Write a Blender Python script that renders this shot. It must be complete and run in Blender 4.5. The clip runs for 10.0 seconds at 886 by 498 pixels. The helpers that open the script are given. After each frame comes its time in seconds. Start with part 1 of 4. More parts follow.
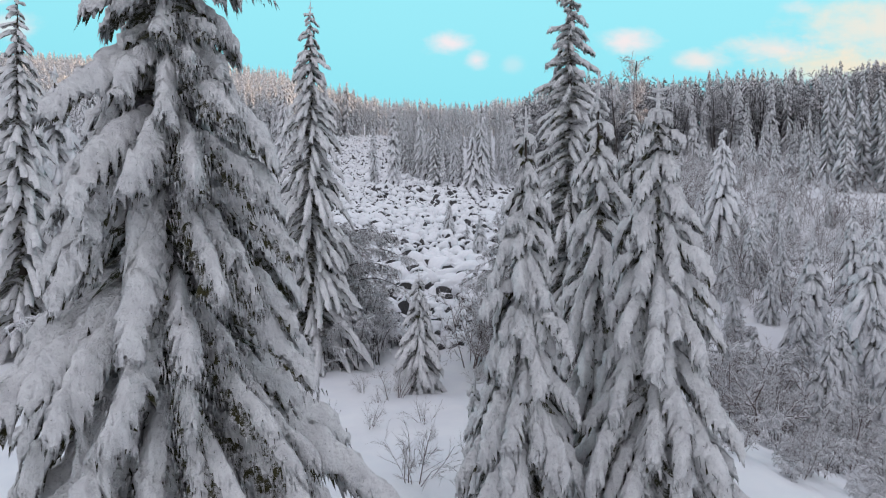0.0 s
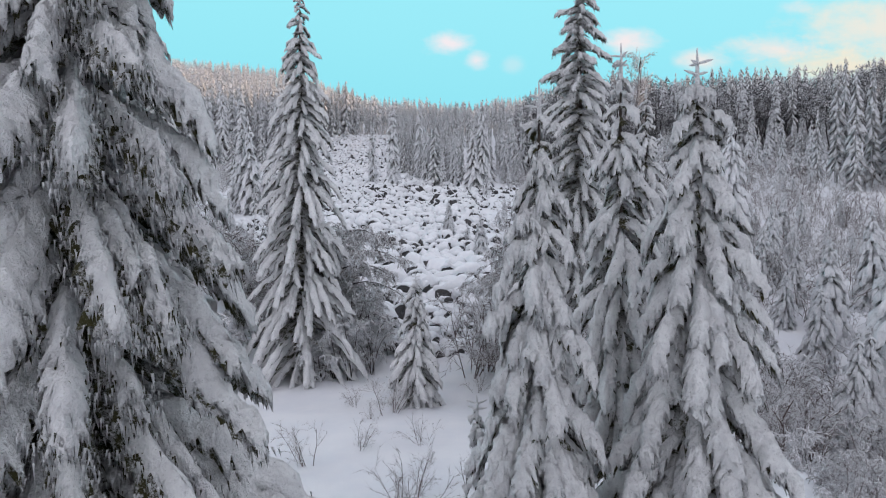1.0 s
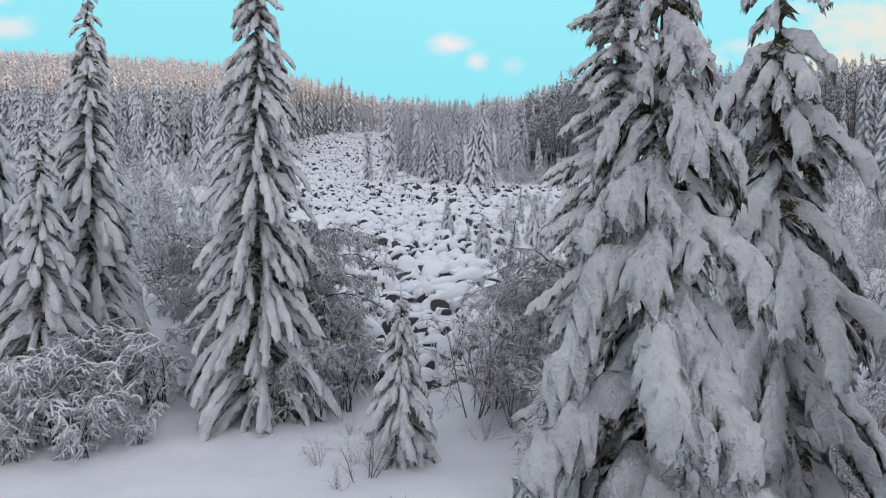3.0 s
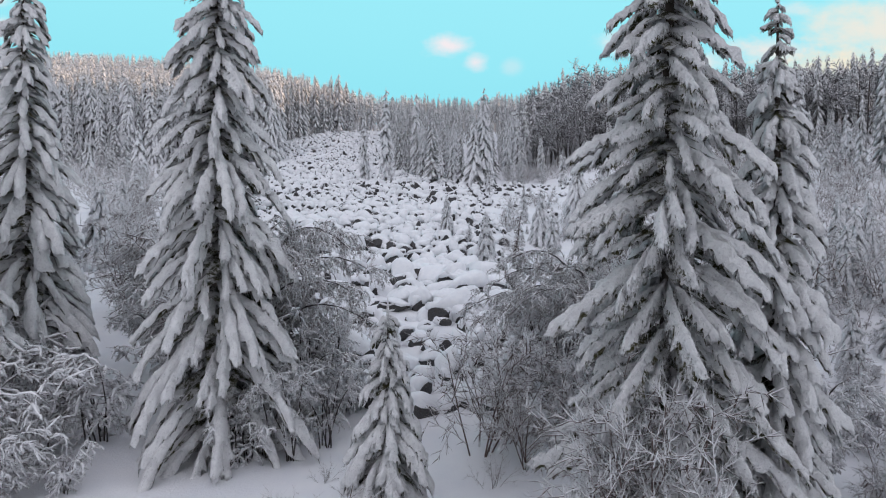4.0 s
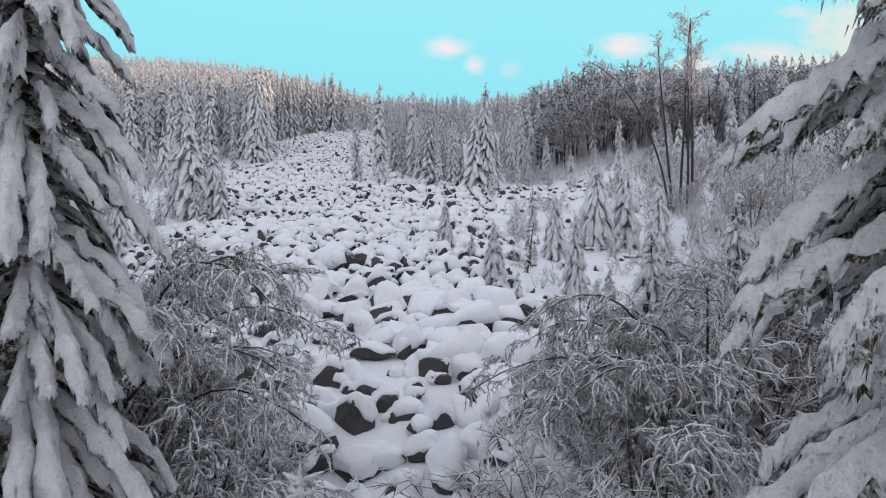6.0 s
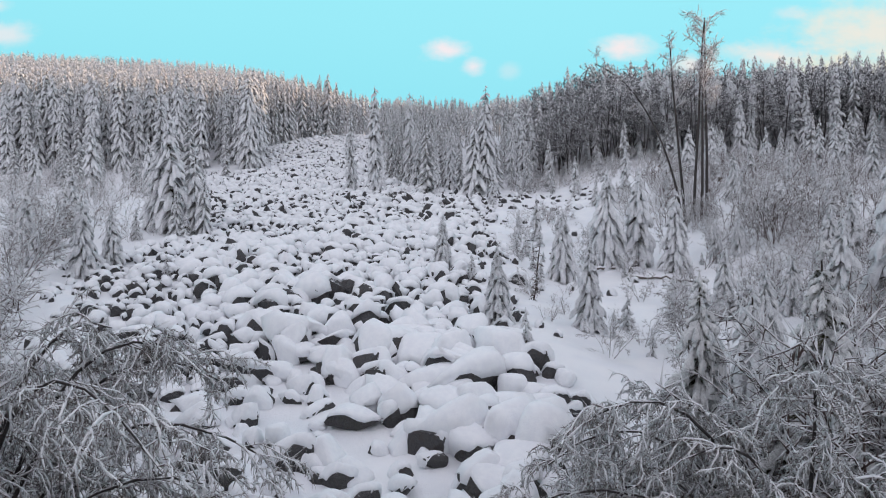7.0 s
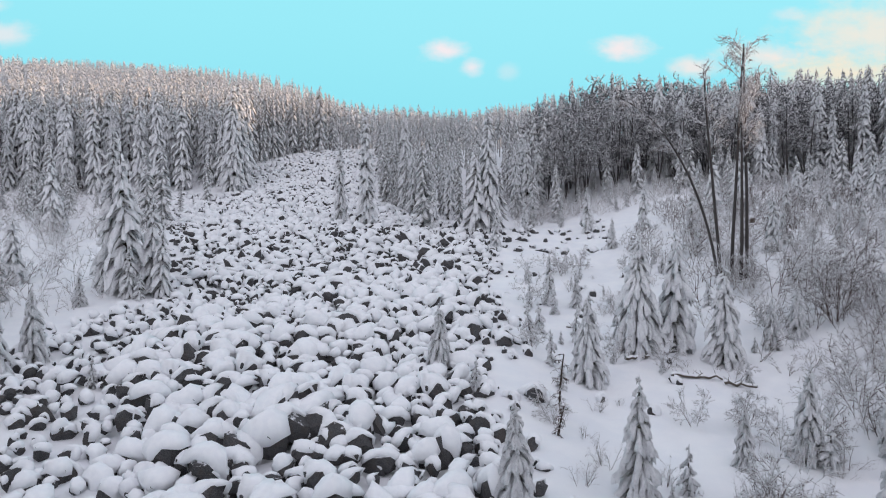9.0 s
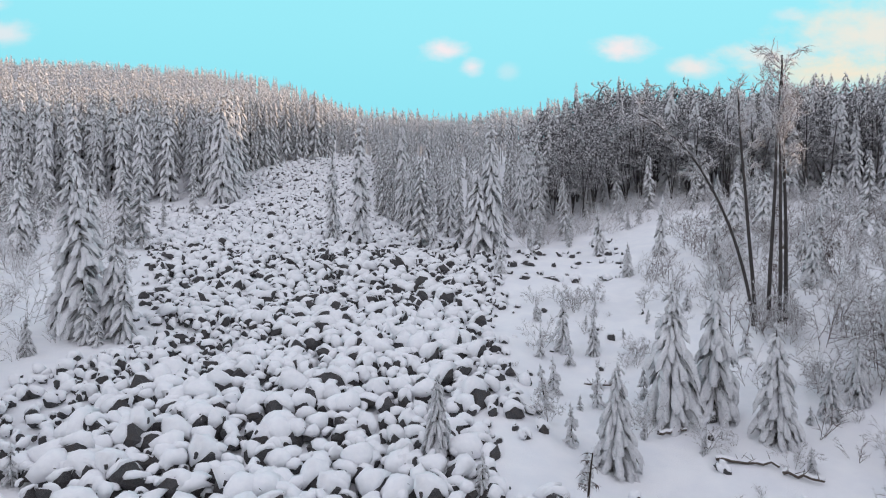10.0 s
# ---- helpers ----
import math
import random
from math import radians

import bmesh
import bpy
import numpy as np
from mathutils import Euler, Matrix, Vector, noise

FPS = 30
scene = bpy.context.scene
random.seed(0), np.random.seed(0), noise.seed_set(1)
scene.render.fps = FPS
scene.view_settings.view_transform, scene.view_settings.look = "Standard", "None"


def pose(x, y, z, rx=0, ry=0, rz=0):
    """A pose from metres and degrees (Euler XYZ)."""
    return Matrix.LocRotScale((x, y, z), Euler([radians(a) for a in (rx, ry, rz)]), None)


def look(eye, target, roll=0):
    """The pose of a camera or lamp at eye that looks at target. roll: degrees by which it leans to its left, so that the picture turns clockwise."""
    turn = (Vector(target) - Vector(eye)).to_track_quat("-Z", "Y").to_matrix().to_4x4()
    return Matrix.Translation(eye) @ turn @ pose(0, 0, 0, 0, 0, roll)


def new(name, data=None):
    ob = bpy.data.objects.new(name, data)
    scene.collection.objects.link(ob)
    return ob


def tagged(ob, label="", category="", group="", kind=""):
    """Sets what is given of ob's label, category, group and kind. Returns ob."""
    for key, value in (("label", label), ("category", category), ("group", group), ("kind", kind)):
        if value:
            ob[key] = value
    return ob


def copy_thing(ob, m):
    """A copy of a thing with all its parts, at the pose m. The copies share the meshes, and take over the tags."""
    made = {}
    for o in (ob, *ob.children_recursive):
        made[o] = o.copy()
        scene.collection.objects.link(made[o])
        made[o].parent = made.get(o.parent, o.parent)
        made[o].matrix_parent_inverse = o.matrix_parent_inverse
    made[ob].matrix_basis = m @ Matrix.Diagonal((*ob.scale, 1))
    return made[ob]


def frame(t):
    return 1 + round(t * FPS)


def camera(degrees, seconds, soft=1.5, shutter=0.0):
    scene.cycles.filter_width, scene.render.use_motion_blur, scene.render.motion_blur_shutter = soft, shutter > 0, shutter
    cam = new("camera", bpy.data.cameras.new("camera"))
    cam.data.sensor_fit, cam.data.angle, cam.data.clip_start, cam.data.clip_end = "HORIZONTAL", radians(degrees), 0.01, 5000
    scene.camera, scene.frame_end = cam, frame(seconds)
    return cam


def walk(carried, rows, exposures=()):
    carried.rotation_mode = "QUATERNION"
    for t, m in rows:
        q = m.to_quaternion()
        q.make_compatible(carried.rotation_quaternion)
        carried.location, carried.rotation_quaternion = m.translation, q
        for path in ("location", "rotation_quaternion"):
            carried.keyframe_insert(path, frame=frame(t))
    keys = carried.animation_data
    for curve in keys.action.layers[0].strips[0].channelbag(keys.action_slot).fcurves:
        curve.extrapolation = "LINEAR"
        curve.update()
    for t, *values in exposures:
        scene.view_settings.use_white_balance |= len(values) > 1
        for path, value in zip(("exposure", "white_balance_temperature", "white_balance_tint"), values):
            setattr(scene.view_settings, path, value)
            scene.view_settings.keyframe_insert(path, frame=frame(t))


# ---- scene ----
cam = camera(70.0, 10.0, soft=1.1)
METRES, EYE, TILT, LEAN, TURN = 91.0, 8.5, -1.4, 0.0, 0.0
K = 0.583
ROWS = [
    (0.0, 0.0, 0.0, 0.0, 0.0, 0.0, 0.0),
    (0.5, 0.0001, 0.0225, 0.0005, 0.01, 0.0, 0.0),
    (1.0, 0.0008, 0.0498, 0.001, 0.01, 0.01, 0.03),
    (1.5, 0.0014, 0.0818, 0.0015, 0.01, 0.02, 0.06),
    (2.0, 0.0018, 0.1182, 0.0019, 0.0, 0.02, 0.01),
    (2.5, 0.0024, 0.1587, 0.0023, -0.0, 0.04, -0.02),
    (4.0, 0.0035, 0.3007, 0.0034, -0.03, 0.11, 0.1),
    (4.5, 0.0034, 0.3517, 0.0041, -0.05, 0.14, 0.12),
    (5.0, 0.0037, 0.4078, 0.0067, -0.06, 0.17, 0.14),
    (5.5, 0.0041, 0.4602, 0.011, -0.08, 0.2, 0.11),
    (7.0, 0.0071, 0.6154, 0.0365, -0.13, 0.32, 0.24),
    (7.5, 0.0081, 0.6672, 0.0525, -0.14, 0.35, 0.24),
    (8.0, 0.0083, 0.7186, 0.0723, -0.18, 0.37, 0.21),
    (8.5, 0.0086, 0.7701, 0.0922, -0.21, 0.38, 0.19),
    (9.0, 0.009, 0.8265, 0.1133, -0.21, 0.35, 0.18),
    (9.5, 0.0094, 0.9012, 0.1361, -0.23, 0.35, 0.13),
    (10.0, 0.0101, 0.9782, 0.155, -0.23, 0.34, 0.1),
]
walk(cam, [(t, pose(0, 0, EYE, TILT, LEAN, TURN) @ pose(METRES * x, METRES * K * y, METRES * z, 90 + pitch / K, roll, yaw / K)) for t, x, y, z, yaw, pitch, roll in ROWS])

# ---------------------------------------------------------------- sky, sun, exposure
SUN_HEIGHT, SUN_SIDE = radians(8.0), radians(62.0)
world = bpy.data.worlds.new("winter_sky")
scene.world = world
world.use_nodes = True


class Nodes:
    """Short hand for building node trees."""

    def __init__(self, tree):
        self.tree = tree
        tree.nodes.clear()

    def add(self, kind, **values):
        node = self.tree.nodes.new(kind)
        for key, value in values.items():
            if key == "operation":
                node.operation = value
            elif key == "blend_type":
                node.blend_type = value
            elif key == "data_type":
                node.data_type = value
        return node

    def put(self, socket, value):
        if isinstance(value, bpy.types.NodeSocket):
            self.tree.links.new(value, socket)
        elif isinstance(value, (tuple, list)) and socket.type == "RGBA":
            socket.default_value = (*value, 1.0)
        else:
            socket.default_value = value

    def math(self, operation, a, b=0.0, c=0.0):
        node = self.add("ShaderNodeMath", operation=operation)
        for socket, value in zip(node.inputs, (a, b, c)):
            self.put(socket, value)
        return node.outputs[0]

    def vmath(self, operation, a, b=(0, 0, 0)):
        node = self.add("ShaderNodeVectorMath", operation=operation)
        self.put(node.inputs[0], a)
        self.put(node.inputs[1], b)
        return node.outputs["Value"] if operation in ("DOT_PRODUCT", "LENGTH") else node.outputs[0]

    def mix(self, factor, a, b):
        node = self.add("ShaderNodeMix", data_type="RGBA")
        self.put(node.inputs[0], factor)
        self.put(node.inputs[6], a)
        self.put(node.inputs[7], b)
        return node.outputs[2]

    def span(self, value, low, high, to_low=0.0, to_high=1.0):
        node = self.add("ShaderNodeMapRange")
        node.interpolation_type = "SMOOTHSTEP"
        for socket, v in zip(node.inputs, (value, low, high, to_low, to_high)):
            self.put(socket, v)
        return node.outputs[0]

    def noise(self, scale, detail=3.0, rough=0.55, vector=None, out=0):
        node = self.add("ShaderNodeTexNoise")
        node.inputs["Scale"].default_value = scale
        node.inputs["Detail"].default_value = detail
        node.inputs["Roughness"].default_value = rough
        if vector is not None:
            self.put(node.inputs["Vector"], vector)
        return node.outputs[out]


def build_sky():
    n = Nodes(world.node_tree)
    way = n.add("ShaderNodeTexCoord").outputs["Generated"]
    axes = n.add("ShaderNodeSeparateXYZ")
    n.put(axes.inputs[0], way)
    x, y, z = axes.outputs
    ahead = n.math("MAXIMUM", y, 0.05)
    side, up = n.math("DIVIDE", x, ahead), n.math("DIVIDE", z, ahead)
    # clear turquoise air low down, a thin bright veil overhead
    low = n.mix(n.span(z, 0.05, 0.38), SKY_LOW, SKY_MID)
    low = n.mix(n.span(y, -0.1, 0.72), SKY_BACK, low)
    air = n.mix(n.span(z, 0.36, 0.80), low, SKY_TOP)
    real = n.add("ShaderNodeTexSky")
    real.sky_type, real.sun_disc = "NISHITA", False
    real.sun_elevation, real.sun_rotation = SUN_HEIGHT, SUN_SIDE
    scaled = n.vmath("MULTIPLY", real.outputs[0], (0.10, 0.10, 0.10))
    air = n.mix(0.08, air, scaled)
    # the glow where the sun stands behind the ridge
    sun_way = (math.sin(SUN_SIDE) * math.cos(SUN_HEIGHT), math.cos(SUN_SIDE) * math.cos(SUN_HEIGHT), math.sin(SUN_HEIGHT))
    toward = n.vmath("DOT_PRODUCT", way, sun_way)
    air = n.mix(n.math("MULTIPLY", n.span(toward, 0.88, 1.0), n.span(z, 0.40, 0.12)), air, (1.0, 0.80, 0.50))
    # small clouds: side, height, half width, half height, strength, warmth
    flat = n.add("ShaderNodeCombineXYZ")
    n.put(flat.inputs[0], side)
    n.put(flat.inputs[1], n.math("MULTIPLY", up, 1.6))
    puffs = n.noise(26.0, 5.0, 0.6, flat.outputs[0])
    wisps = n.noise(7.0, 4.0, 0.6, flat.outputs[0])
    for cx, cz, wx, wz, strength, warm in CLOUDS:
        dx = n.math("DIVIDE", n.math("SUBTRACT", side, cx), wx)
        dz = n.math("DIVIDE", n.math("SUBTRACT", up, cz), wz)
        gap = n.math("SQRT", n.math("ADD", n.math("MULTIPLY", dx, dx), n.math("MULTIPLY", dz, dz)))
        rough = n.math("ADD", n.math("MULTIPLY", n.math("SUBTRACT", puffs, 0.5), 1.1), n.math("MULTIPLY", n.math("SUBTRACT", wisps, 0.5), 1.0))
        body = n.span(n.math("ADD", gap, rough), 1.15, 0.05, 0.0, strength)
        body = n.math("MULTIPLY", body, n.span(y, 0.05, 0.2))
        air = n.mix(body, air, (0.98, 0.80 + 0.02 * (1 - warm), 0.86 - 0.24 * warm))
    back = n.add("ShaderNodeBackground")
    n.put(back.inputs[0], air)
    back.inputs[1].default_value = SKY_POWER
    out = n.add("ShaderNodeOutputWorld")
    n.put(out.inputs[0], back.outputs[0])


SKY_POWER = 1.03
SKY_LOW, SKY_MID, SKY_TOP, SKY_BACK = (0.25, 0.77, 0.90), (0.34, 0.87, 0.98), (0.79, 0.79, 0.90), (0.92, 0.96, 1.05)
CLOUDS = [
    (0.008, 0.300, 0.040, 0.020, 0.85, 0.1), (0.052, 0.272, 0.022, 0.018, 0.75, 0.1), (0.110, 0.265, 0.022, 0.016, 0.25, 0.2),
    (0.285, 0.302, 0.052, 0.022, 0.85, 0.2), (0.405, 0.272, 0.050, 0.020, 0.75, 0.4), (0.520, 0.290, 0.085, 0.026, 0.8, 0.5),
    (0.690, 0.325, 0.160, 0.070, 0.74, 0.8), (0.640, 0.262, 0.170, 0.034, 0.8, 1.1), (-0.680, 0.325, 0.060, 0.026, 0.6, 0.2),
    (-0.700, 0.370, 0.030, 0.016, 0.4, 0.2), (0.550, 0.355, 0.035, 0.014, 0.3, 0.3),
]
build_sky()
sun = new("sun", bpy.data.lights.new("sun", "SUN"))
sun.data.energy, sun.data.angle, sun.data.color = 5.0, radians(0.6), (1.0, 0.66, 0.40)
sun.matrix_world = look((math.sin(SUN_SIDE) * math.cos(SUN_HEIGHT), math.cos(SUN_SIDE) * math.cos(SUN_HEIGHT), math.sin(SUN_HEIGHT)), (0, 0, 0))

# ---------------------------------------------------------------- materials


def surface(name):
    mat = bpy.data.materials.new(name)
    mat.use_nodes = True
    n = Nodes(mat.node_tree)
    shader = n.add("ShaderNodeBsdfPrincipled")
    out = n.add("ShaderNodeOutputMaterial")
    n.put(out.inputs[0], shader.outputs[0])
    place = n.add("ShaderNodeTexCoord").outputs["Object"]
    return mat, n, shader, place


def bumped(n, shader, height, strength, distance):
    node = n.add("ShaderNodeBump")
    node.inputs["Strength"].default_value = strength
    node.inputs["Distance"].default_value = distance
    n.put(node.inputs["Height"], height)
    n.put(shader.inputs["Normal"], node.outputs[0])


def snow_ground():
    mat, n, shader, place = surface("snow_cover")
    drift, grain = n.noise(0.35, 4, 0.6, place), n.noise(9.0, 5, 0.65, place)
    fine = n.noise(55.0, 3, 0.6, place)
    colour = n.mix(n.span(drift, 0.3, 0.7), (0.80, 0.81, 0.85), (0.87, 0.87, 0.89))
    colour = n.mix(n.span(fine, 0.66, 0.8, 0.0, 0.35), colour, (0.70, 0.71, 0.76))
    n.put(shader.inputs["Base Color"], colour)
    shader.inputs["Roughness"].default_value = 0.75
    shader.inputs["Specular IOR Level"].default_value = 0.2
    bumped(n, shader, n.math("ADD", n.math("MULTIPLY", grain, 1.0), n.math("MULTIPLY", fine, 0.15)), 0.5, 0.12)
    return mat


def snow_cap():
    mat, n, shader, place = surface("boulder_snow")
    grain, fine = n.noise(3.0, 4, 0.6, place), n.noise(24.0, 4, 0.6, place)
    n.put(shader.inputs["Base Color"], n.mix(n.span(grain, 0.3, 0.7), (0.82, 0.825, 0.86), (0.88, 0.88, 0.90)))
    shader.inputs["Roughness"].default_value = 0.7
    shader.inputs["Specular IOR Level"].default_value = 0.2
    bumped(n, shader, n.math("ADD", grain, n.math("MULTIPLY", fine, 0.2)), 0.35, 0.1)
    return mat


def snow_bough(name, pale, shade_tone, size, speck):
    """Rimed snow on boughs: clotted, with bits of needle showing through. Shade between the clots is painted in."""
    mat, n, shader, place = surface(name)
    clots, grain = n.noise(2.2 * size, 5, 0.65, place), n.noise(11.0 * size, 5, 0.7, place)
    specks = n.noise(17.0 * size, 3, 0.6, place)
    # the darker tone and the grey grain are small-scale shading put into the colour
    colour = n.mix(n.span(clots, 0.32, 0.66), shade_tone, pale)
    colour = n.mix(n.span(grain, 0.50, 0.28, 0.0, 0.50), colour, (0.44, 0.43, 0.45))
    colour = n.mix(n.math("MULTIPLY", n.span(specks, 0.66, 0.74), n.span(clots, 0.60, 0.45, 0.0, speck)), colour, (0.07, 0.07, 0.035))
    n.put(shader.inputs["Base Color"], colour)
    shader.inputs["Roughness"].default_value = 0.8
    shader.inputs["Specular IOR Level"].default_value = 0.15
    bumped(n, shader, n.math("ADD", clots, n.math("MULTIPLY", grain, 0.75)), 0.9, 0.16 / size)
    return mat


def needles(name, frost, size):
    """Dark needles, hoared over in clots."""
    mat, n, shader, place = surface(name)
    rime, fine = n.noise(3.0 * size, 4, 0.65, place), n.noise(22.0 * size, 3, 0.7, place)
    green = n.mix(fine, (0.016, 0.020, 0.007), (0.085, 0.072, 0.030))
    white = n.mix(fine, (0.32, 0.31, 0.31), (0.72, 0.72, 0.74))
    n.put(shader.inputs["Base Color"], n.mix(n.span(n.math("ADD", rime, n.math("MULTIPLY", fine, 0.5)), 0.95 - frost, 1.12 - frost), green, white))
    shader.inputs["Roughness"].default_value = 0.85
    shader.inputs["Specular IOR Level"].default_value = 0.15
    bumped(n, shader, fine, 0.9, 0.05)
    return mat


def rock():
    mat, n, shader, place = surface("boulder_rock")
    seed = n.add("ShaderNodeObjectInfo").outputs["Random"]
    big, fine = n.noise(2.0, 4, 0.6, place), n.noise(18.0, 5, 0.7, place)
    stone = n.mix(n.span(fine, 0.3, 0.7), (0.026, 0.026, 0.029), (0.105, 0.101, 0.104))
    stone = n.mix(n.math("MULTIPLY", n.span(big, 0.48, 0.62), 0.30), stone, (0.080, 0.058, 0.044))
    stone = n.mix(n.math("MULTIPLY", n.span(big, 0.52, 0.40), n.span(seed, 0.4, 0.9, 0.0, 0.35)), stone, (0.070, 0.066, 0.040))
    facing = n.add("ShaderNodeSeparateXYZ")
    n.put(facing.inputs[0], n.add("ShaderNodeNewGeometry").outputs["Normal"])
    dust = n.math("ADD", facing.outputs[2], n.math("MULTIPLY", n.math("SUBTRACT", big, 0.5), 0.9))
    stone = n.mix(n.span(dust, 0.88, 1.0), stone, (0.80, 0.80, 0.83))
    n.put(shader.inputs["Base Color"], stone)
    shader.inputs["Roughness"].default_value = 0.9
    bumped(n, shader, n.math("ADD", big, fine), 0.7, 0.08)
    return mat


def bark(name, dark, light, snowed, rime=0.62):
    """Bark or twigs with rime lying on whatever faces up."""
    mat, n, shader, place = surface(name)
    facing = n.add("ShaderNodeSeparateXYZ")
    n.put(facing.inputs[0], n.add("ShaderNodeNewGeometry").outputs["Normal"])
    grain, clots = n.noise(20.0, 4, 0.65, place), n.noise(3.5, 3, 0.6, place)
    wood = n.mix(grain, dark, light)
    lying = n.math("ADD", facing.outputs[2], n.math("MULTIPLY", n.math("SUBTRACT", clots, 0.5), 1.6))
    white = n.mix(grain, (rime, rime - 0.01, rime + 0.01), (0.86, 0.86, 0.88))
    n.put(shader.inputs["Base Color"], n.mix(n.span(lying, 0.75 - snowed, 1.15 - snowed), wood, white))
    shader.inputs["Roughness"].default_value = 0.85
    shader.inputs["Specular IOR Level"].default_value = 0.15
    bumped(n, shader, grain, 0.7, 0.03)
    return mat


SNOW, CAP, ROCK = snow_ground(), snow_cap(), rock()
BOUGH = snow_bough("bough_snow", (0.89, 0.885, 0.89), (0.74, 0.73, 0.745), 1.0, 0.9)
BOUGH_FAR = snow_bough("forest_snow", (0.87, 0.87, 0.89), (0.74, 0.74, 0.77), 0.6, 0.0)
NEEDLE_GREEN, NEEDLE, NEEDLE_FAR = needles("green_needles", 0.27, 2.2), needles("needles", 0.30, 1.0), needles("forest_needles", 0.38, 0.5)
NEEDLE_MID = needles("wood_edge_needles", 0.37, 0.5)
# far slope: frosted, and paler still to put the distance haze into the colour
NEEDLE_HAZED = needles("hazed_forest_needles", 0.44, 0.5)
BOUGH_HAZED = snow_bough("hazed_forest_snow", (0.88, 0.88, 0.90), (0.76, 0.76, 0.79), 0.5, 0.0)
TRUNK = bark("spruce_bark", (0.025, 0.020, 0.017), (0.085, 0.065, 0.055), 0.1)
STEM = bark("beech_bark", (0.028, 0.024, 0.024), (0.10, 0.088, 0.085), 0.10)
TWIG = bark("rimed_twigs", (0.14, 0.115, 0.105), (0.32, 0.27, 0.26), 1.15)
HOAR = bark("hoar_twigs", (0.34, 0.30, 0.29), (0.56, 0.52, 0.51), 1.9, 0.78)
BIRCH_RIME = bark("birch_rime", (0.30, 0.26, 0.24), (0.50, 0.45, 0.43), 1.6, 0.80)
TWIG_DARK = bark("brown_twigs", (0.06, 0.042, 0.038), (0.18, 0.13, 0.118), 0.62)
TWIG_BROWN = bark("rimed_brown_twigs", (0.06, 0.042, 0.038), (0.18, 0.13, 0.118), 0.98)
TWIG_FAR = bark("forest_twigs", (0.06, 0.058, 0.065), (0.15, 0.142, 0.15), 0.80)
BARS = bark("stump_wood", (0.06, 0.05, 0.045), (0.16, 0.13, 0.11), 0.2)

# ---------------------------------------------------------------- the lie of the land
PROFILE_Y = (-400, -60, 0, 26, 40, 50, 64, 73, 88, 97, 115, 130, 139, 155, 170, 185, 201, 230, 260, 350, 456, 540, 620, 700, 900, 3000)
PROFILE_Z = (-14, -3, 0, 0.2, -0.7, 1.8, 4.2, 5.6, 7.9, 9.5, 12, 14.3, 16.5, 19.2, 21.3, 24.5, 29, 40, 50, 76, 107, 131, 153, 158, 120, 10)
# how far the wooded hill behind sinks from its shoulder towards the saddle
SADDLE_X = (-400, -300, -195, -145, -100, -55, 0, 45, 100, 260)
SADDLE_Z = (-12, -7, -1, 7, 14, 20, 26, 25, 30, 30)


def ease(v, a, b):
    s = np.clip((v - a) / (b - a), 0.0, 1.0)
    return s * s * (3 - 2 * s)


def rolling(x, y):
    """Gentle drifts in the snow cover, a few decimetres high."""
    return (0.16 * np.sin(0.31 * x + 0.9 * np.sin(0.17 * y)) * np.cos(0.27 * y + 0.4) + 0.09 * np.sin(0.9 * x + 1.3) * np.sin(0.83 * y + 0.7 * np.sin(0.5 * x))
            + 0.04 * np.sin(2.3 * x + 1.1 * np.sin(1.1 * y)) * np.cos(2.1 * y + 0.3))


def land(x, y):
    """Height of the snow at a place: a valley floor that climbs ahead between two wooded slopes."""
    x, y = np.asarray(x, float), np.asarray(y, float)
    z = np.interp(y, PROFILE_Y, PROFILE_Z)
    z = (z + np.interp(y - 5, PROFILE_Y, PROFILE_Z) + np.interp(y + 5, PROFILE_Y, PROFILE_Z)) / 3
    z = z - 1.3 * ease(x, 5, 13) * ease(y, 52, 62) * (1 - ease(y, 100, 125))
    z = z - 4.2 * ease(x, 9, 25) * (1 - ease(y, 44, 66)) * ease(y, -60, 10)
    bank = np.clip(x - 23, 0, 24)
    z = z + 0.21 * bank * ease(y, 84, 112) + 0.05 * bank * (1 - ease(y, 84, 112))
    z = z - np.interp(x, SADDLE_X, SADDLE_Z) * ease(y, 225, 430) * (1 - ease(y, 700, 1000))
    z = z - 36 * ease(x, -150, 0) * ease(y, 440, 620) * (1 - ease(y, 700, 1000))
    z = z + 0.06 * np.clip(-x - 40, 0, 200) * (1 - ease(y, 100, 200))
    # added hill, mostly out of view to the right, keeps the low sun off the valley
    z = z + 46 * ease(x, 74, 210) * (1 - ease(y, 120, 260)) * ease(y, -220, -40)
    z = z + 0.11 * np.sin(1.5 * x + 2.0 * np.sin(0.6 * y)) * np.sin(1.7 * y + 1.5 * np.sin(0.8 * x)) * ease(x, 6, 10)
    return z + rolling(x, y)

# ---------------------------------------------------------------- mesh building


class Soup:
    """Collects points and faces in arrays and turns them into one mesh."""

    def __init__(self):
        self.points, self.quads, self.tris, self.count = [], [], [], 0

    def take(self, points, quads=None, tris=None):
        if quads is not None:
            self.quads.append(np.asarray(quads, np.int64) + self.count)
        if tris is not None:
            self.tris.append(np.asarray(tris, np.int64) + self.count)
        self.points.append(np.asarray(points, float).reshape(-1, 3))
        self.count += len(self.points[-1])

    def arrays(self):
        p = np.concatenate(self.points) if self.points else np.zeros((0, 3))
        q = np.concatenate(self.quads) if self.quads else np.zeros((0, 4), np.int64)
        t = np.concatenate(self.tris) if self.tris else np.zeros((0, 3), np.int64)
        return p, q, t

    def mesh(self, name, material, smooth=True):
        return mesh_of(name, *self.arrays(), material, smooth)


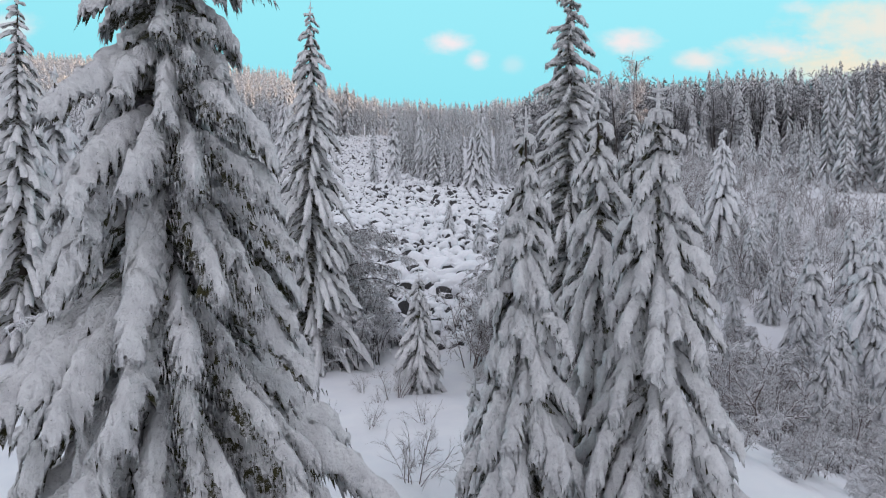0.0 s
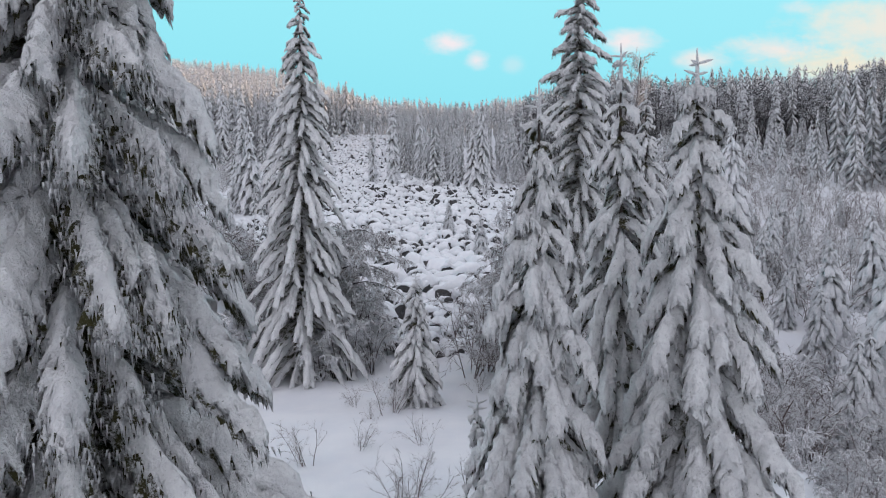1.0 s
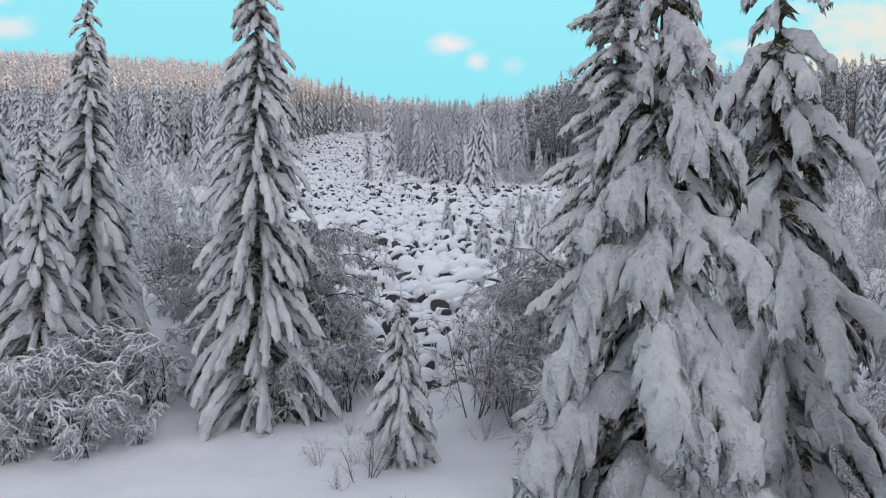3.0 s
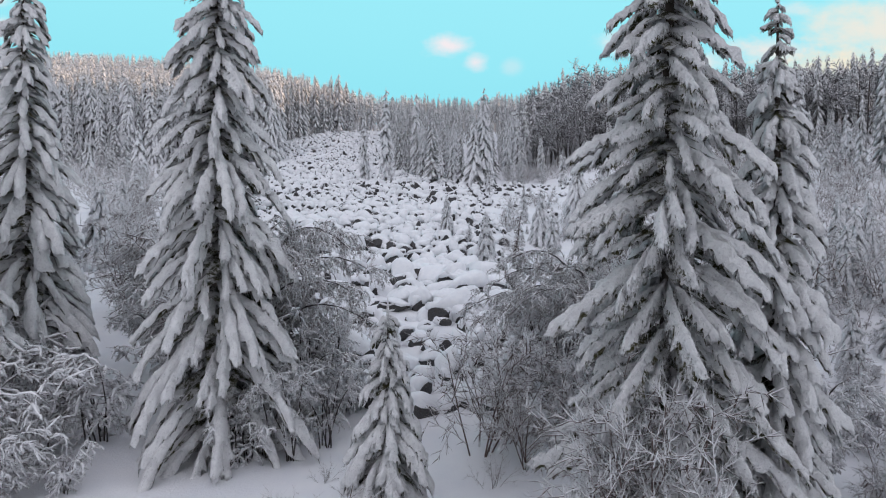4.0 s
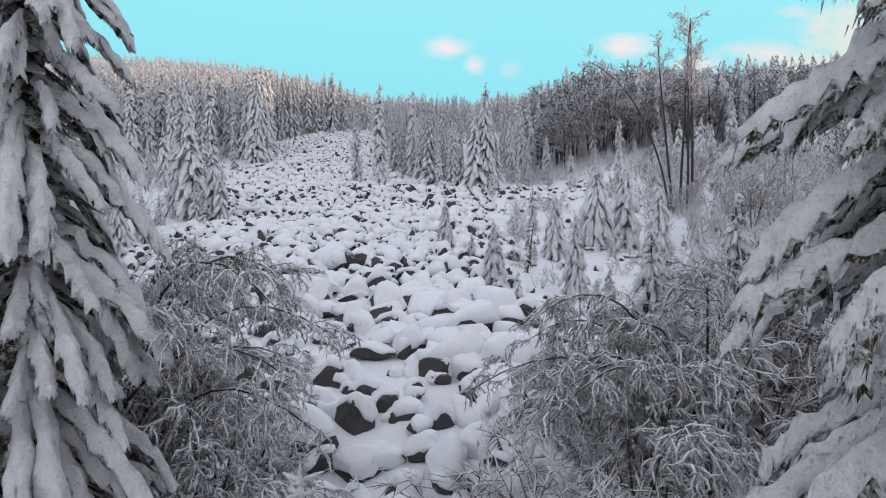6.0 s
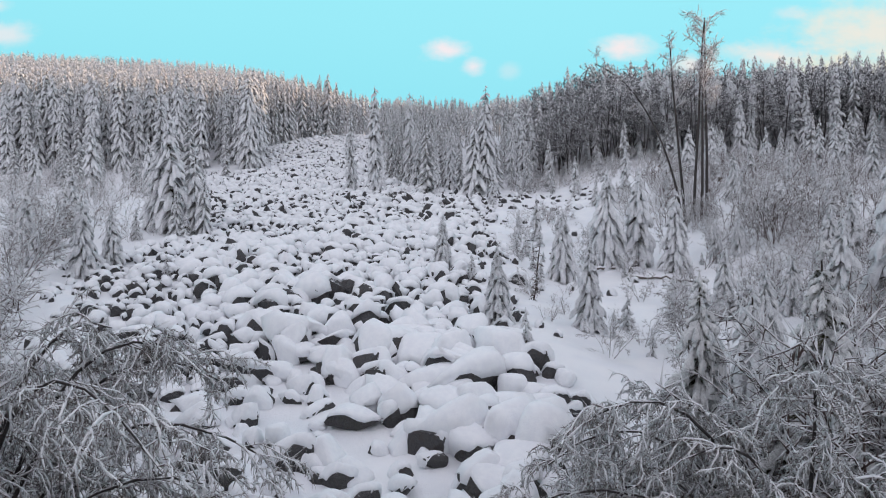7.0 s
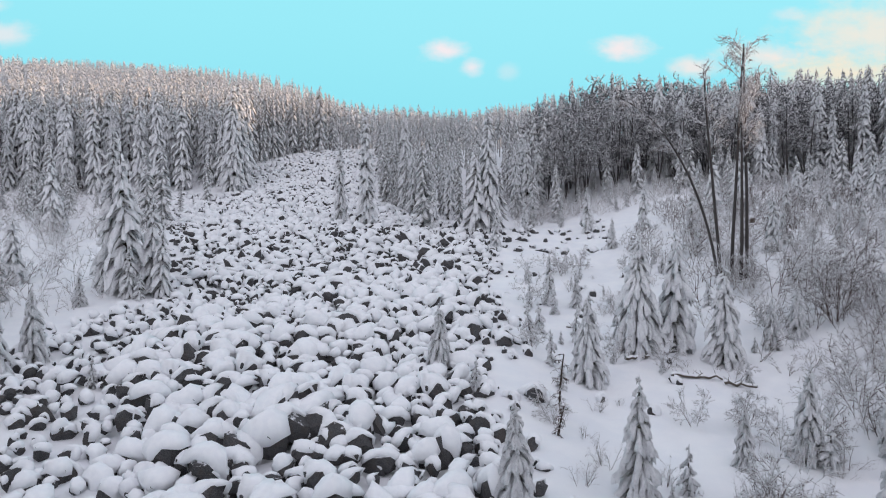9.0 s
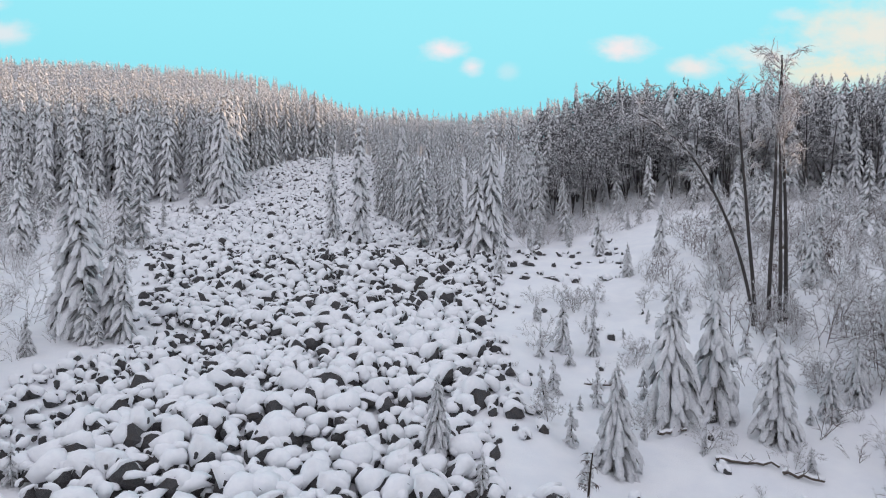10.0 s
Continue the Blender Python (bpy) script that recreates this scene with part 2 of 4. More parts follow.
def mesh_of(name, p, q, t, material, smooth=True):
    me = bpy.data.meshes.new(name)
    me.vertices.add(len(p))
    me.vertices.foreach_set("co", np.ascontiguousarray(p, np.float32).ravel())
    loops = np.concatenate([q.ravel(), t.ravel()])
    me.loops.add(len(loops))
    me.loops.foreach_set("vertex_index", loops.astype(np.int32))
    me.polygons.add(len(q) + len(t))
    starts = np.concatenate([np.arange(len(q)) * 4, len(q) * 4 + np.arange(len(t)) * 3])
    me.polygons.foreach_set("loop_start", starts.astype(np.int32))
    me.polygons.foreach_set("use_smooth", np.full(len(q) + len(t), smooth))
    me.update(calc_edges=True)
    me.validate()
    me.materials.append(material)
    return me


def grid_faces(rows, cols, wrap=False):
    i, j = np.meshgrid(np.arange(rows - 1), np.arange(cols if wrap else cols - 1), indexing="ij")
    k = (j + 1) % cols
    return np.stack([i * cols + j, i * cols + k, (i + 1) * cols + k, (i + 1) * cols + j], -1).reshape(-1, 4)


def tube(soup, path, radii, sides=5):
    path, radii = np.asarray(path, float), np.asarray(radii, float)
    along = np.gradient(path, axis=0)
    along /= np.linalg.norm(along, axis=1, keepdims=True) + 1e-9
    ref = np.array([0.0, 0.0, 1.0]) if abs(along[:, 2]).mean() < 0.8 else np.array([1.0, 0.0, 0.0])
    a = np.cross(along, ref)
    a /= np.linalg.norm(a, axis=1, keepdims=True) + 1e-9
    b = np.cross(a, along)
    turn = np.arange(sides) * 2 * math.pi / sides
    ring = path[:, None] + radii[:, None, None] * (a[:, None] * np.cos(turn)[None, :, None] + b[:, None] * np.sin(turn)[None, :, None])
    soup.take(ring, grid_faces(len(path), sides, True)[:, ::-1])


def part(name, data, parent, label=""):
    ob = new(name, data)
    ob.parent = parent
    return tagged(ob, label)


# ---------------------------------------------------------------- spruces


def strands(soup, rng, at, length, thick, out):
    """Hanging rimed twiglets: thin three-sided spikes that point down."""
    m = len(at)
    if not m:
        return
    ln = length * rng.uniform(0.45, 1.2, m)
    r = thick * rng.uniform(0.6, 1.3, m)
    turn = rng.uniform(0, 6.28, m)[:, None] + np.arange(3)[None] * 2.094
    base = at[:, None, :] + np.stack([np.cos(turn), np.sin(turn), np.zeros_like(turn)], -1) * r[:, None, None]
    tip = at + out * (0.25 * ln)[:, None] + rng.normal(0, 0.12, (m, 3)) * ln[:, None]
    tip[:, 2] = at[:, 2] - ln
    pts = np.concatenate([base, tip[:, None]], 1)
    i = np.arange(m)[:, None] * 4
    soup.take(pts, tris=np.concatenate([i + [0, 1, 3], i + [1, 2, 3], i + [2, 0, 3]]))


def skirt_of(soup, rng, here, radius, drop, points, inner=0.0):
    """A star-shaped collar of foliage round the trunk, with pointed hanging tips."""
    turn = np.arange(points * 2) * math.pi / points + rng.uniform(0, 6.28)
    r = radius * np.where(np.arange(points * 2) % 2, rng.uniform(0.40, 0.62, points * 2), rng.uniform(0.78, 1.22, points * 2))
    rim = here + np.stack([r * np.cos(turn), r * np.sin(turn), -drop * r / radius * rng.uniform(0.8, 1.2, points * 2)], -1)
    soup.take(np.concatenate([[here + [0, 0, inner]], rim]), tris=np.stack([np.zeros(points * 2, int), 1 + np.arange(points * 2), 1 + (np.arange(points * 2) + 1) % (points * 2)], -1))


LUMP = np.random.default_rng(77)
LUMP_WAY = LUMP.normal(0, 1, (12, 3))
LUMP_WAY /= np.linalg.norm(LUMP_WAY, axis=1, keepdims=True)
LUMP_WAY *= (2 * math.pi / np.repeat([0.55, 0.30, 0.17], 4))[:, None]
LUMP_HIGH, LUMP_AT = np.repeat([0.034, 0.028, 0.020], 4), LUMP.uniform(0, 6.28, 12)


def clots(p):
    """How far clotted snow stands out at given points."""
    return (np.sin(p @ LUMP_WAY.T + LUMP_AT) * LUMP_HIGH).sum(-1)


def pad(snow, dark, rng, root, az, length, rise, fall, width, n, cols, hang, load):
    """One laden bough: a drooping paw of clotted snow with finger-like lobes down both sides,
    ragged curtains of rime at its rim and dark needles under it."""
    s = np.linspace(0, 1, n)
    fall = fall + 0.40 * (1 - load)
    tilt = rise + (fall - rise) * np.minimum(1, 1.5 * s) ** 0.8
    tilt = tilt - 0.30 * np.clip(s - 0.6, 0, 1) / 0.4
    step = length / (n - 1)
    ahead = np.array([math.cos(az), math.sin(az), 0.0])
    side = np.array([-math.sin(az), math.cos(az), 0.0])
    up = np.array([0, 0, 1.0])
    run = np.concatenate([[0], np.cumsum(np.cos(tilt[:-1]) * step)])
    lift = np.concatenate([[0], np.cumsum(np.sin(tilt[:-1]) * step)])
    mid = root + run[:, None] * ahead + lift[:, None] * up + (rng.normal(0, 0.10) * length * s ** 2)[:, None] * side
    along = np.cos(tilt)[:, None] * ahead + np.sin(tilt)[:, None] * up
    over = -np.sin(tilt)[:, None] * ahead + np.cos(tilt)[:, None] * up
    w = width * (0.40 + 0.95 * s ** 0.8) * np.sqrt(np.maximum(1 - s ** 4, 0.01))
    lobes = max(2.0, length / (0.16 + 0.36 * width))
    finger = np.empty((n, 2))
    for h in range(2):
        tall = rng.uniform(0.35, 1.15, int(lobes) + 3)
        pos = s * lobes + rng.uniform(0, 1)
        finger[:, h] = (0.5 - 0.5 * np.cos(2 * math.pi * pos)) ** 0.7 * tall[pos.astype(int)]

    def sheet(u, wide, crown, droop, lower):
        lobe = np.where(u[None] < 0, finger[:, :1], finger[:, 1:])
        e = np.abs(u)[None]
        span = w[:, None] * (0.55 + 0.55 * lobe) * wide
        high = crown * w[:, None] * (1 - e ** 1.7) - 0.16 * w[:, None] * (1 - lobe) * e
        fallen = droop * w[:, None] * (0.30 + 0.85 * lobe) * e ** 2.0 + lower
        return (mid[:, None] + (u[None] * span)[..., None] * side + high[..., None] * over[:, None]
                + (0.75 * e * span)[..., None] * along[:, None] - fallen[..., None] * up), lobe

    top, lobe = sheet(np.linspace(-1, 1, cols), 0.50 + 0.50 * load, 0.20 + 0.30 * load, 0.85, 0.0)
    soft = clots(top) * (0.5 + 0.5 * load) * min(1.0, 0.4 + width)
    top = top + soft[..., None] * (0.75 * up + 0.4 * ahead) + rng.normal(0, 0.012, top.shape)
    hem = (0.05 + 0.20 * w)[:, None] * (0.25 + lobe[:, [0, -1]]) * rng.uniform(0.4, 1.5, (n, 2)) * (0.4 + 0.6 * load)
    rim = top[:, [0, -1]] * 0.94 + 0.06 * mid[:, None] - hem[..., None] * up
    snow.take(np.concatenate([rim[:, :1], top, rim[:, 1:]], 1), grid_faces(n, cols + 2))
    under = np.linspace(-1, 1, 5 if cols > 3 else 3)
    low, lobe = sheet(under, 0.98 - 0.12 * load, 0.0, 1.0, 0.05 + 0.05 * width)
    low = low - (rng.uniform(0, 0.5, lobe.shape) * (0.10 + 0.22 * w)[:, None])[..., None] * up * (np.abs(under) > 0.9)[None, :, None]
    low = low - (0.05 * load * length * s ** 3)[:, None, None] * along[:, None]
    low[-1] = low[-2]
    dark.take(low, grid_faces(n, len(under))[:, ::-1])
    if hang:
        m = int(hang * length)
        pick, end = rng.integers(1, n, m), rng.integers(0, 2, m)
        f = rng.uniform(0, 1, m)[:, None]
        at = rim[pick, end] * f + rim[pick - 1, end] * (1 - f)
        white = rng.random(m) < (0.15 + 0.60 * load)
        strands(snow, rng, at[white] + [0, 0, 0.05], 0.09 + 0.16 * width, 0.018 + 0.05 * width, ahead)
        strands(dark, rng, at[~white] - [0, 0, 0.01], 0.10 + 0.28 * width, 0.010 + 0.020 * width, ahead)
        m = int(7 * hang * length * max(0.0, 0.85 - load))
        if m:
            at = low.reshape(-1, 3)[rng.integers(0, low.shape[0] * low.shape[1], m)] + rng.normal(0, 0.06, (m, 3))
            white = rng.random(m) < 0.70
            strands(dark, rng, at[~white] + [0, 0, 0.03], 0.13, 0.011, ahead)
            strands(snow, rng, at[white] + [0, 0, 0.05], 0.15, 0.017, ahead)


def spruce_arrays(seed, height, radius, whorls, per, n, cols, hang, skirt=0.05, lee=None, slim=0.75, wide=0.055, rise=-0.25, fall=-0.9, bare=0.95, strip=1):
    """The trunk, needles and snow of one laden spruce, as three soups, with its foot at the origin."""
    rng = np.random.default_rng(seed)
    trunk, dark, snow = Soup(), Soup(), Soup()
    bow = rng.normal(0, 0.010 * height, 2)
    hs = np.linspace(0, 1, 7)
    path = np.stack([bow[0] * np.sin(hs * 2.2), bow[1] * np.sin(hs * 2.0), hs * height], -1)
    path[0, 2] = -0.6
    tube(trunk, path, 0.014 * height * (1 - hs) ** 0.8 + 0.015, 7)
    turn = rng.uniform(0, 6.28)
    for k in range(whorls):
        f = skirt + (0.985 - skirt) * (max(k + rng.uniform(-0.3, 0.3), 0.0) / (whorls - 1)) ** 0.85
        f = min(max(f, skirt), 0.985)
        here = np.array([np.interp(f, hs, path[:, 0]), np.interp(f, hs, path[:, 1]), f * height])
        full = radius * (1 - f) ** slim * min(1.0, 0.80 + 2.0 * f) + 0.09 + 0.006 * height
        count = per if f < 0.88 else max(4, per - 2)
        low = np.interp(f, [0, 0.7, 0.92, 1], [0.0, 0.0, 0.08, 0.35])
        mean_fall = (rise + fall) / 2
        if full > 0.5:
            skirt_of(dark, rng, here, 0.48 * full, 0.48 * full * math.tan(-mean_fall), 7, 0.1)
        for j in range(count):
            az = turn + (j + rng.uniform(-0.3, 0.3)) * 2 * math.pi / count
            length = full / max(math.cos(mean_fall), 0.45) * rng.uniform(0.62, 1.15)
            if rng.random() < 0.08:
                length *= rng.uniform(1.1, 1.25)
            load = 1.0
            if lee is not None:
                load = float(np.clip(1.10 - bare * max(0.0, math.cos(az - lee)) ** strip + rng.normal(0, 0.10), 0.2, 1.0))
            pad(snow, dark, rng, here + np.array([0, 0, rng.uniform(-1.0, 1.0) * height / whorls]), az, length, rise + low + rng.normal(0, 0.10), fall + low + rng.normal(0, 0.12),
                (wide * length ** 0.7 + 0.05) * min(1.0, 0.62 + 0.35 * length), max(5, int(n * min(1.0, 0.45 + 0.25 * length))), cols, hang, load)
        turn += 2.4
    tip = path[-1]
    long = 0.30 + (0.030 if cols > 5 else 0.006) * height
    tube(snow, np.array([tip + [0, 0, -0.25], tip + [0.01, 0, 0.4 * long], tip + [0, 0.01, long]]), [0.06, 0.04, 0.012], 5)
    if cols > 5:
        for k in range(6):
            a, at = k * 2.1 + rng.uniform(0, 0.6), tip + [0, 0, long * (0.15 + 0.35 * (k % 2))]
            out = np.array([math.cos(a), math.sin(a), 0.15]) * rng.uniform(0.18, 0.38)
            tube(snow, np.array([at, at + 0.6 * out, at + out]), [0.025, 0.035, 0.010], 5)
    return trunk, dark, snow


def plain_spruce_arrays(seed, height, radius, fingers, foot_of_crown):
    """A far spruce: a slim column of hanging boughs, each a bent kite of snow over a longer one of needles."""
    rng = np.random.default_rng(seed)
    trunk, dark, snow = Soup(), Soup(), Soup()
    tube(trunk, np.array([[0, 0, -0.6], [0, 0, height * 0.5], [0, 0, height * 0.97]]), [0.3, 0.2, 0.02], 4)
    f = foot_of_crown + (0.98 - foot_of_crown) * ((np.arange(fingers) + rng.random(fingers)) / fingers) ** 0.85
    az = np.arange(fingers) * 2.4 + rng.normal(0, 0.4, fingers)
    full = radius * np.maximum(1 - f, 0.01) ** 0.55 * rng.uniform(0.65, 1.2, fingers) + 0.16
    fall = full * rng.uniform(0.9, 1.8, fingers) * np.interp(f, [0, 0.85, 1], [1, 1, 0.75])
    out = np.stack([np.cos(az), np.sin(az), np.zeros(fingers)], -1)
    side = np.stack([-np.sin(az), np.cos(az), np.zeros(fingers)], -1)
    foot = np.stack([rng.normal(0, 0.05, fingers), rng.normal(0, 0.05, fingers), f * height], -1)
    thick = (58.0 / fingers) ** 0.35
    for soup, broad, lower, long in ((snow, 0.34 * thick, 0.0, 1.0), (dark, 0.46 * thick, 0.42, 1.02)):
        wide = (broad * (0.30 + 0.45 * full) * rng.uniform(0.7, 1.3, fingers))[:, None]
        down = np.array([0, 0, -1.0])
        root = foot + 0.1 * out + lower * down
        tip = foot + out * (full * long)[:, None] + down * (fall * long)[:, None] + lower * down
        ridge = foot + out * (0.62 * full)[:, None] + down * (0.36 * fall)[:, None] + lower * down
        left = ridge + side * wide + down * (0.38 * fall)[:, None]
        right = ridge - side * wide + down * (0.38 * fall)[:, None]
        i = np.arange(fingers)[:, None] * 5
        soup.take(np.stack([root, left, tip, right, ridge], 1), tris=np.concatenate([i + [0, 1, 4], i + [1, 2, 4], i + [2, 3, 4], i + [3, 0, 4]]))
    return trunk, dark, snow


def spruce(label, seed, height, radius, whorls, per, n, cols, hang, far=False, green=False, **more):
    trunk, dark, snow = spruce_arrays(seed, height, radius, whorls, per, n, cols, hang, **more)
    tree = tagged(new("spruce"), label, "spruce tree")
    part("trunk", trunk.mesh("trunk", TRUNK), tree)
    crown = part("crown", dark.mesh("crown", NEEDLE_FAR if far else NEEDLE_GREEN if green else NEEDLE), tree, "dark green hoar-frosted needles")
    part("snow_load", snow.mesh("snow_load", BOUGH_FAR if far else BOUGH), crown, "thick ragged snow on the boughs")
    return tree


def stand(x, y, turn=0.0, size=1.0, sink=0.15, lean=(0, 0)):
    return pose(x, y, float(land(x, y)) - sink, lean[0], lean[1], turn) @ Matrix.Diagonal((size, size, size, 1))


def set_at(ob, x, y, turn=0.0, size=1.0, lean=(0, 0)):
    ob.matrix_basis = stand(x, y, turn, size, 0.15, lean)
    return ob


def again(ob, x, y, turn=0.0, size=1.0, lean=(0, 0), tall=1.0):
    """A copy of a tree, at another place, turn and size."""
    made = copy_thing(ob, pose(x, y, float(land(x, y)) - 0.15, lean[0], lean[1], turn))
    made.scale = (size, size, size * tall)
    return made


# ---------------------------------------------------------------- bare trees and shrubs


def spikes(soup, rng, at, way, length, radius):
    """Fine twigs: thin three-sided spikes from points along given ways."""
    m = len(at)
    a = np.cross(way, rng.normal(0, 1, (m, 3)))
    a /= np.linalg.norm(a, axis=1, keepdims=True) + 1e-9
    b = np.cross(way, a)
    turn = np.arange(3) * 2.094
    base = at[:, None] + radius[:, None, None] * (a[:, None] * np.cos(turn)[None, :, None] + b[:, None] * np.sin(turn)[None, :, None])
    pts = np.concatenate([base, (at + way * length[:, None])[:, None]], 1)
    i = np.arange(m)[:, None] * 4
    soup.take(pts, tris=np.concatenate([i + [0, 1, 3], i + [1, 2, 3], i + [2, 0, 3]]))


def twigs(seed, stems, levels, spray, wobble=0.06, sides=3):
    """Grows branches level by level. levels: (children, length ratio, spread, droop, radius ratio, bends, first child).
    spray: (twigs a branch, length, thickness, droop) on the last level. Returns soups of stems and of twigs."""
    rng = np.random.default_rng(seed)
    wood, fine = Soup(), Soup()

    def grow(p, way, length, radius, level):
        children, ratio, spread, droop, thin, bends, start = levels[level]
        pts, d = [p], way.copy()
        for _ in range(bends):
            d = d + rng.normal(0, wobble if level == 0 else 0.14, 3) + np.array([0, 0, -droop])
            d /= np.linalg.norm(d)
            pts.append(pts[-1] + d * length / bends)
        pts = np.array(pts)
        last = level == len(levels) - 1
        tube(wood if level == 0 else fine, pts, radius * np.linspace(1.0, 0.4, bends + 1), sides + (3 if level == 0 else 0))
        if last or level == len(levels) - 2:
            m = spray[0] if last else max(2, spray[0] // 2)
            s = rng.uniform(0.1, 1.0, m) * bends
            i = np.minimum(s.astype(int), bends - 1)
            f = (s - i)[:, None]
            at = pts[i] * (1 - f) + pts[i + 1] * f
            along = pts[i + 1] - pts[i]
            along /= np.linalg.norm(along, axis=1, keepdims=True) + 1e-9
            out = along + rng.normal(0, 0.75, (m, 3)) + np.array([0, 0, -spray[3]])
            out /= np.linalg.norm(out, axis=1, keepdims=True) + 1e-9
            spikes(fine, rng, at, out, spray[1] * rng.uniform(0.5, 1.3, m), spray[2] * rng.uniform(0.7, 1.3, m))
        if last:
            return
        for k in range(children):
            s = start + (1 - start) * min((k + rng.uniform(0.2, 1.0)) / children, 1.0)
            i = min(int(s * bends), bends - 1)
            f = s * bends - i
            base = pts[i] * (1 - f) + pts[i + 1] * f
            along = pts[i + 1] - pts[i]
            along /= np.linalg.norm(along)
            off = rng.normal(0, 1, 3)
            off -= along * off.dot(along)
            off /= np.linalg.norm(off) + 1e-6
            a = spread * rng.uniform(0.6, 1.3)
            grow(base, along * math.cos(a) + off * math.sin(a), length * ratio * (1.15 - 0.5 * s) * rng.uniform(0.7, 1.2), max(radius * thin, spray[2] * 1.1), level + 1)

    for p, way, length, radius in stems:
        way = np.array(way, float)
        grow(np.array(p, float), way / np.linalg.norm(way), length, radius, 0)
    return wood, fine


def bare_tree(name, label, category, seed, stems, levels, spray, wood_mat, fine_mat, wobble=0.06):
    wood, fine = twigs(seed, stems, levels, spray, wobble)
    tree = tagged(new(name), label, category)
    part("trunk", wood.mesh("stem", wood_mat), tree)
    part("crown", fine.mesh("crown", fine_mat), tree, "fine rimed twigs")
    return tree


def clump(rng, count, lean, length, radius):
    out = []
    for _ in range(count):
        a, l = rng.uniform(0, 6.28), lean * rng.uniform(0.3, 1.2)
        out.append(((0.25 * math.cos(a), 0.25 * math.sin(a), -0.2), (l * math.cos(a), l * math.sin(a), 1.0), length * rng.uniform(0.7, 1.1), radius * rng.uniform(0.7, 1.2)))
    return out


def laden_shrub(name, label, category, seed, tall, reach, stems, branches, subs, long, droop, roll, fuzz, one_sided=None):
    """Stems that bow outwards, with drooping branches that each carry a clotted roll of rime and hanging twigs."""
    rng = np.random.default_rng(seed)
    fine, rime, bent = Soup(), Soup(), []

    def branch(at, way, length, thick, level):
        pts, d = [at], way / np.linalg.norm(way)
        for _ in range(5):
            d = d + rng.normal(0, 0.30, 3) + np.array([0, 0, -droop * rng.uniform(0.5, 1.3)])
            d /= np.linalg.norm(d)
            pts.append(pts[-1] + d * length / 5)
        pts = np.array(pts)
        tube(fine, pts, (0.012 + 0.003 * (level == 0)) * np.array([1, 0.9, 0.8, 0.7, 0.6, 0.3]), 3)
        if rng.random() < 0.86:
            fat = thick * np.array([0.25, 0.8, 1.0, 1.0, 0.85, 0.25]) * rng.uniform(0.55, 1.45, 6)
            tube(rime, pts + np.array([0, 0, 0.5 * thick]) + rng.normal(0, 0.2 * thick, (6, 3)), fat, 5)
        bare = 3 + fuzz // 3
        m = fuzz + bare
        g = rng.uniform(0.4, 4.99, m)
        j = g.astype(int)
        spot = pts[j] * (1 - g + j)[:, None] + pts[j + 1] * (g - j)[:, None]
        hang = rng.normal(0, 0.5, (m, 3)) + 0.4 * d + np.array([0, 0, -0.8])
        hang /= np.linalg.norm(hang, axis=1, keepdims=True)
        spikes(rime, rng, spot[bare:], hang[bare:], length * rng.uniform(0.08, 0.34, fuzz), (0.006 + 0.7 * thick) * rng.uniform(0.6, 1.2, fuzz))
        spikes(fine, rng, spot[:bare], hang[:bare] * [1, 1, -0.4], length * rng.uniform(0.15, 0.45, bare), np.full(bare, 0.011))
        return pts

    for _ in range(stems):
        wood = Soup()
        az = rng.uniform(0, 6.28) if one_sided is None else rng.normal(0, one_sided)
        high, far = tall * rng.uniform(0.55, 1.0), reach * rng.uniform(0.25, 1.0)
        s = np.linspace(0, 1, 12)
        run = far * (0.2 * s + 0.8 * s ** 1.6)
        rise = high * np.sin(s * (1.45 + 0.75 * far / reach)) - 0.3
        wind = 0.10 * far * np.sin(s * rng.uniform(2, 5) + rng.uniform(0, 6)) + rng.normal(0, 0.2)
        path = np.stack([run * math.cos(az) - wind * math.sin(az), run * math.sin(az) + wind * math.cos(az), rise], -1)
        tube(wood, path, 0.006 * tall * np.linspace(1, 0.2, 12) + 0.006, 5)
        tube(rime, path[4:] + [0, 0, 0.5 * roll], roll * rng.uniform(0.4, 1.0, 8), 5)
        bent.append(wood)
        for k in range(branches):
            f = (0.22 + 0.77 * (k + rng.random()) / branches) * 11
            i = min(int(f), 10)
            at = path[i] * (1 - f + i) + path[i + 1] * (f - i)
            a = az + rng.normal(0, 1.1)
            pts = branch(at, np.array([math.cos(a), math.sin(a), rng.uniform(-0.2, 0.8)]), long * rng.uniform(0.5, 1.2), roll, 0)
            for _ in range(subs):
                b = a + rng.normal(0, 0.8)
                branch(pts[int(rng.integers(1, 5))], np.array([math.cos(b), math.sin(b), rng.uniform(-0.6, 0.4)]), long * rng.uniform(0.25, 0.6), roll * 0.8, 1)
    tree = tagged(new(name), label, category)
    for wood in bent:
        part("stem", wood.mesh("stem", STEM), tree)
    crown = part("crown", fine.mesh("crown", TWIG_DARK), tree, "fine brown twigs")
    part("rime", rime.mesh("rime", BIRCH_RIME if category == "birch tree" else HOAR), crown, "clotted white rime along the twigs")
    return tree

# ---------------------------------------------------------------- the ground
FIELD_Y = (44, 50, 58, 64, 70, 80, 90, 100, 106, 112, 122, 143, 157, 173, 195, 201, 202, 213, 228, 245, 256, 262)
FIELD_LEFT = (-2, -6.5, -11.5, -16, -21.5, -28, -33, -35, -31, -28, -31, -40.5, -45, -54, -64, -66, -48.5, -49.5, -54, -48, -38, -28)
FIELD_RIGHT = (3, 5, 6.5, 6, 5.5, 5, 4.5, 6, 6, 6.5, 7.5, 9, 10.5, -3, -13.5, -14, -14, -15.5, -16.5, -19, -20, -21)




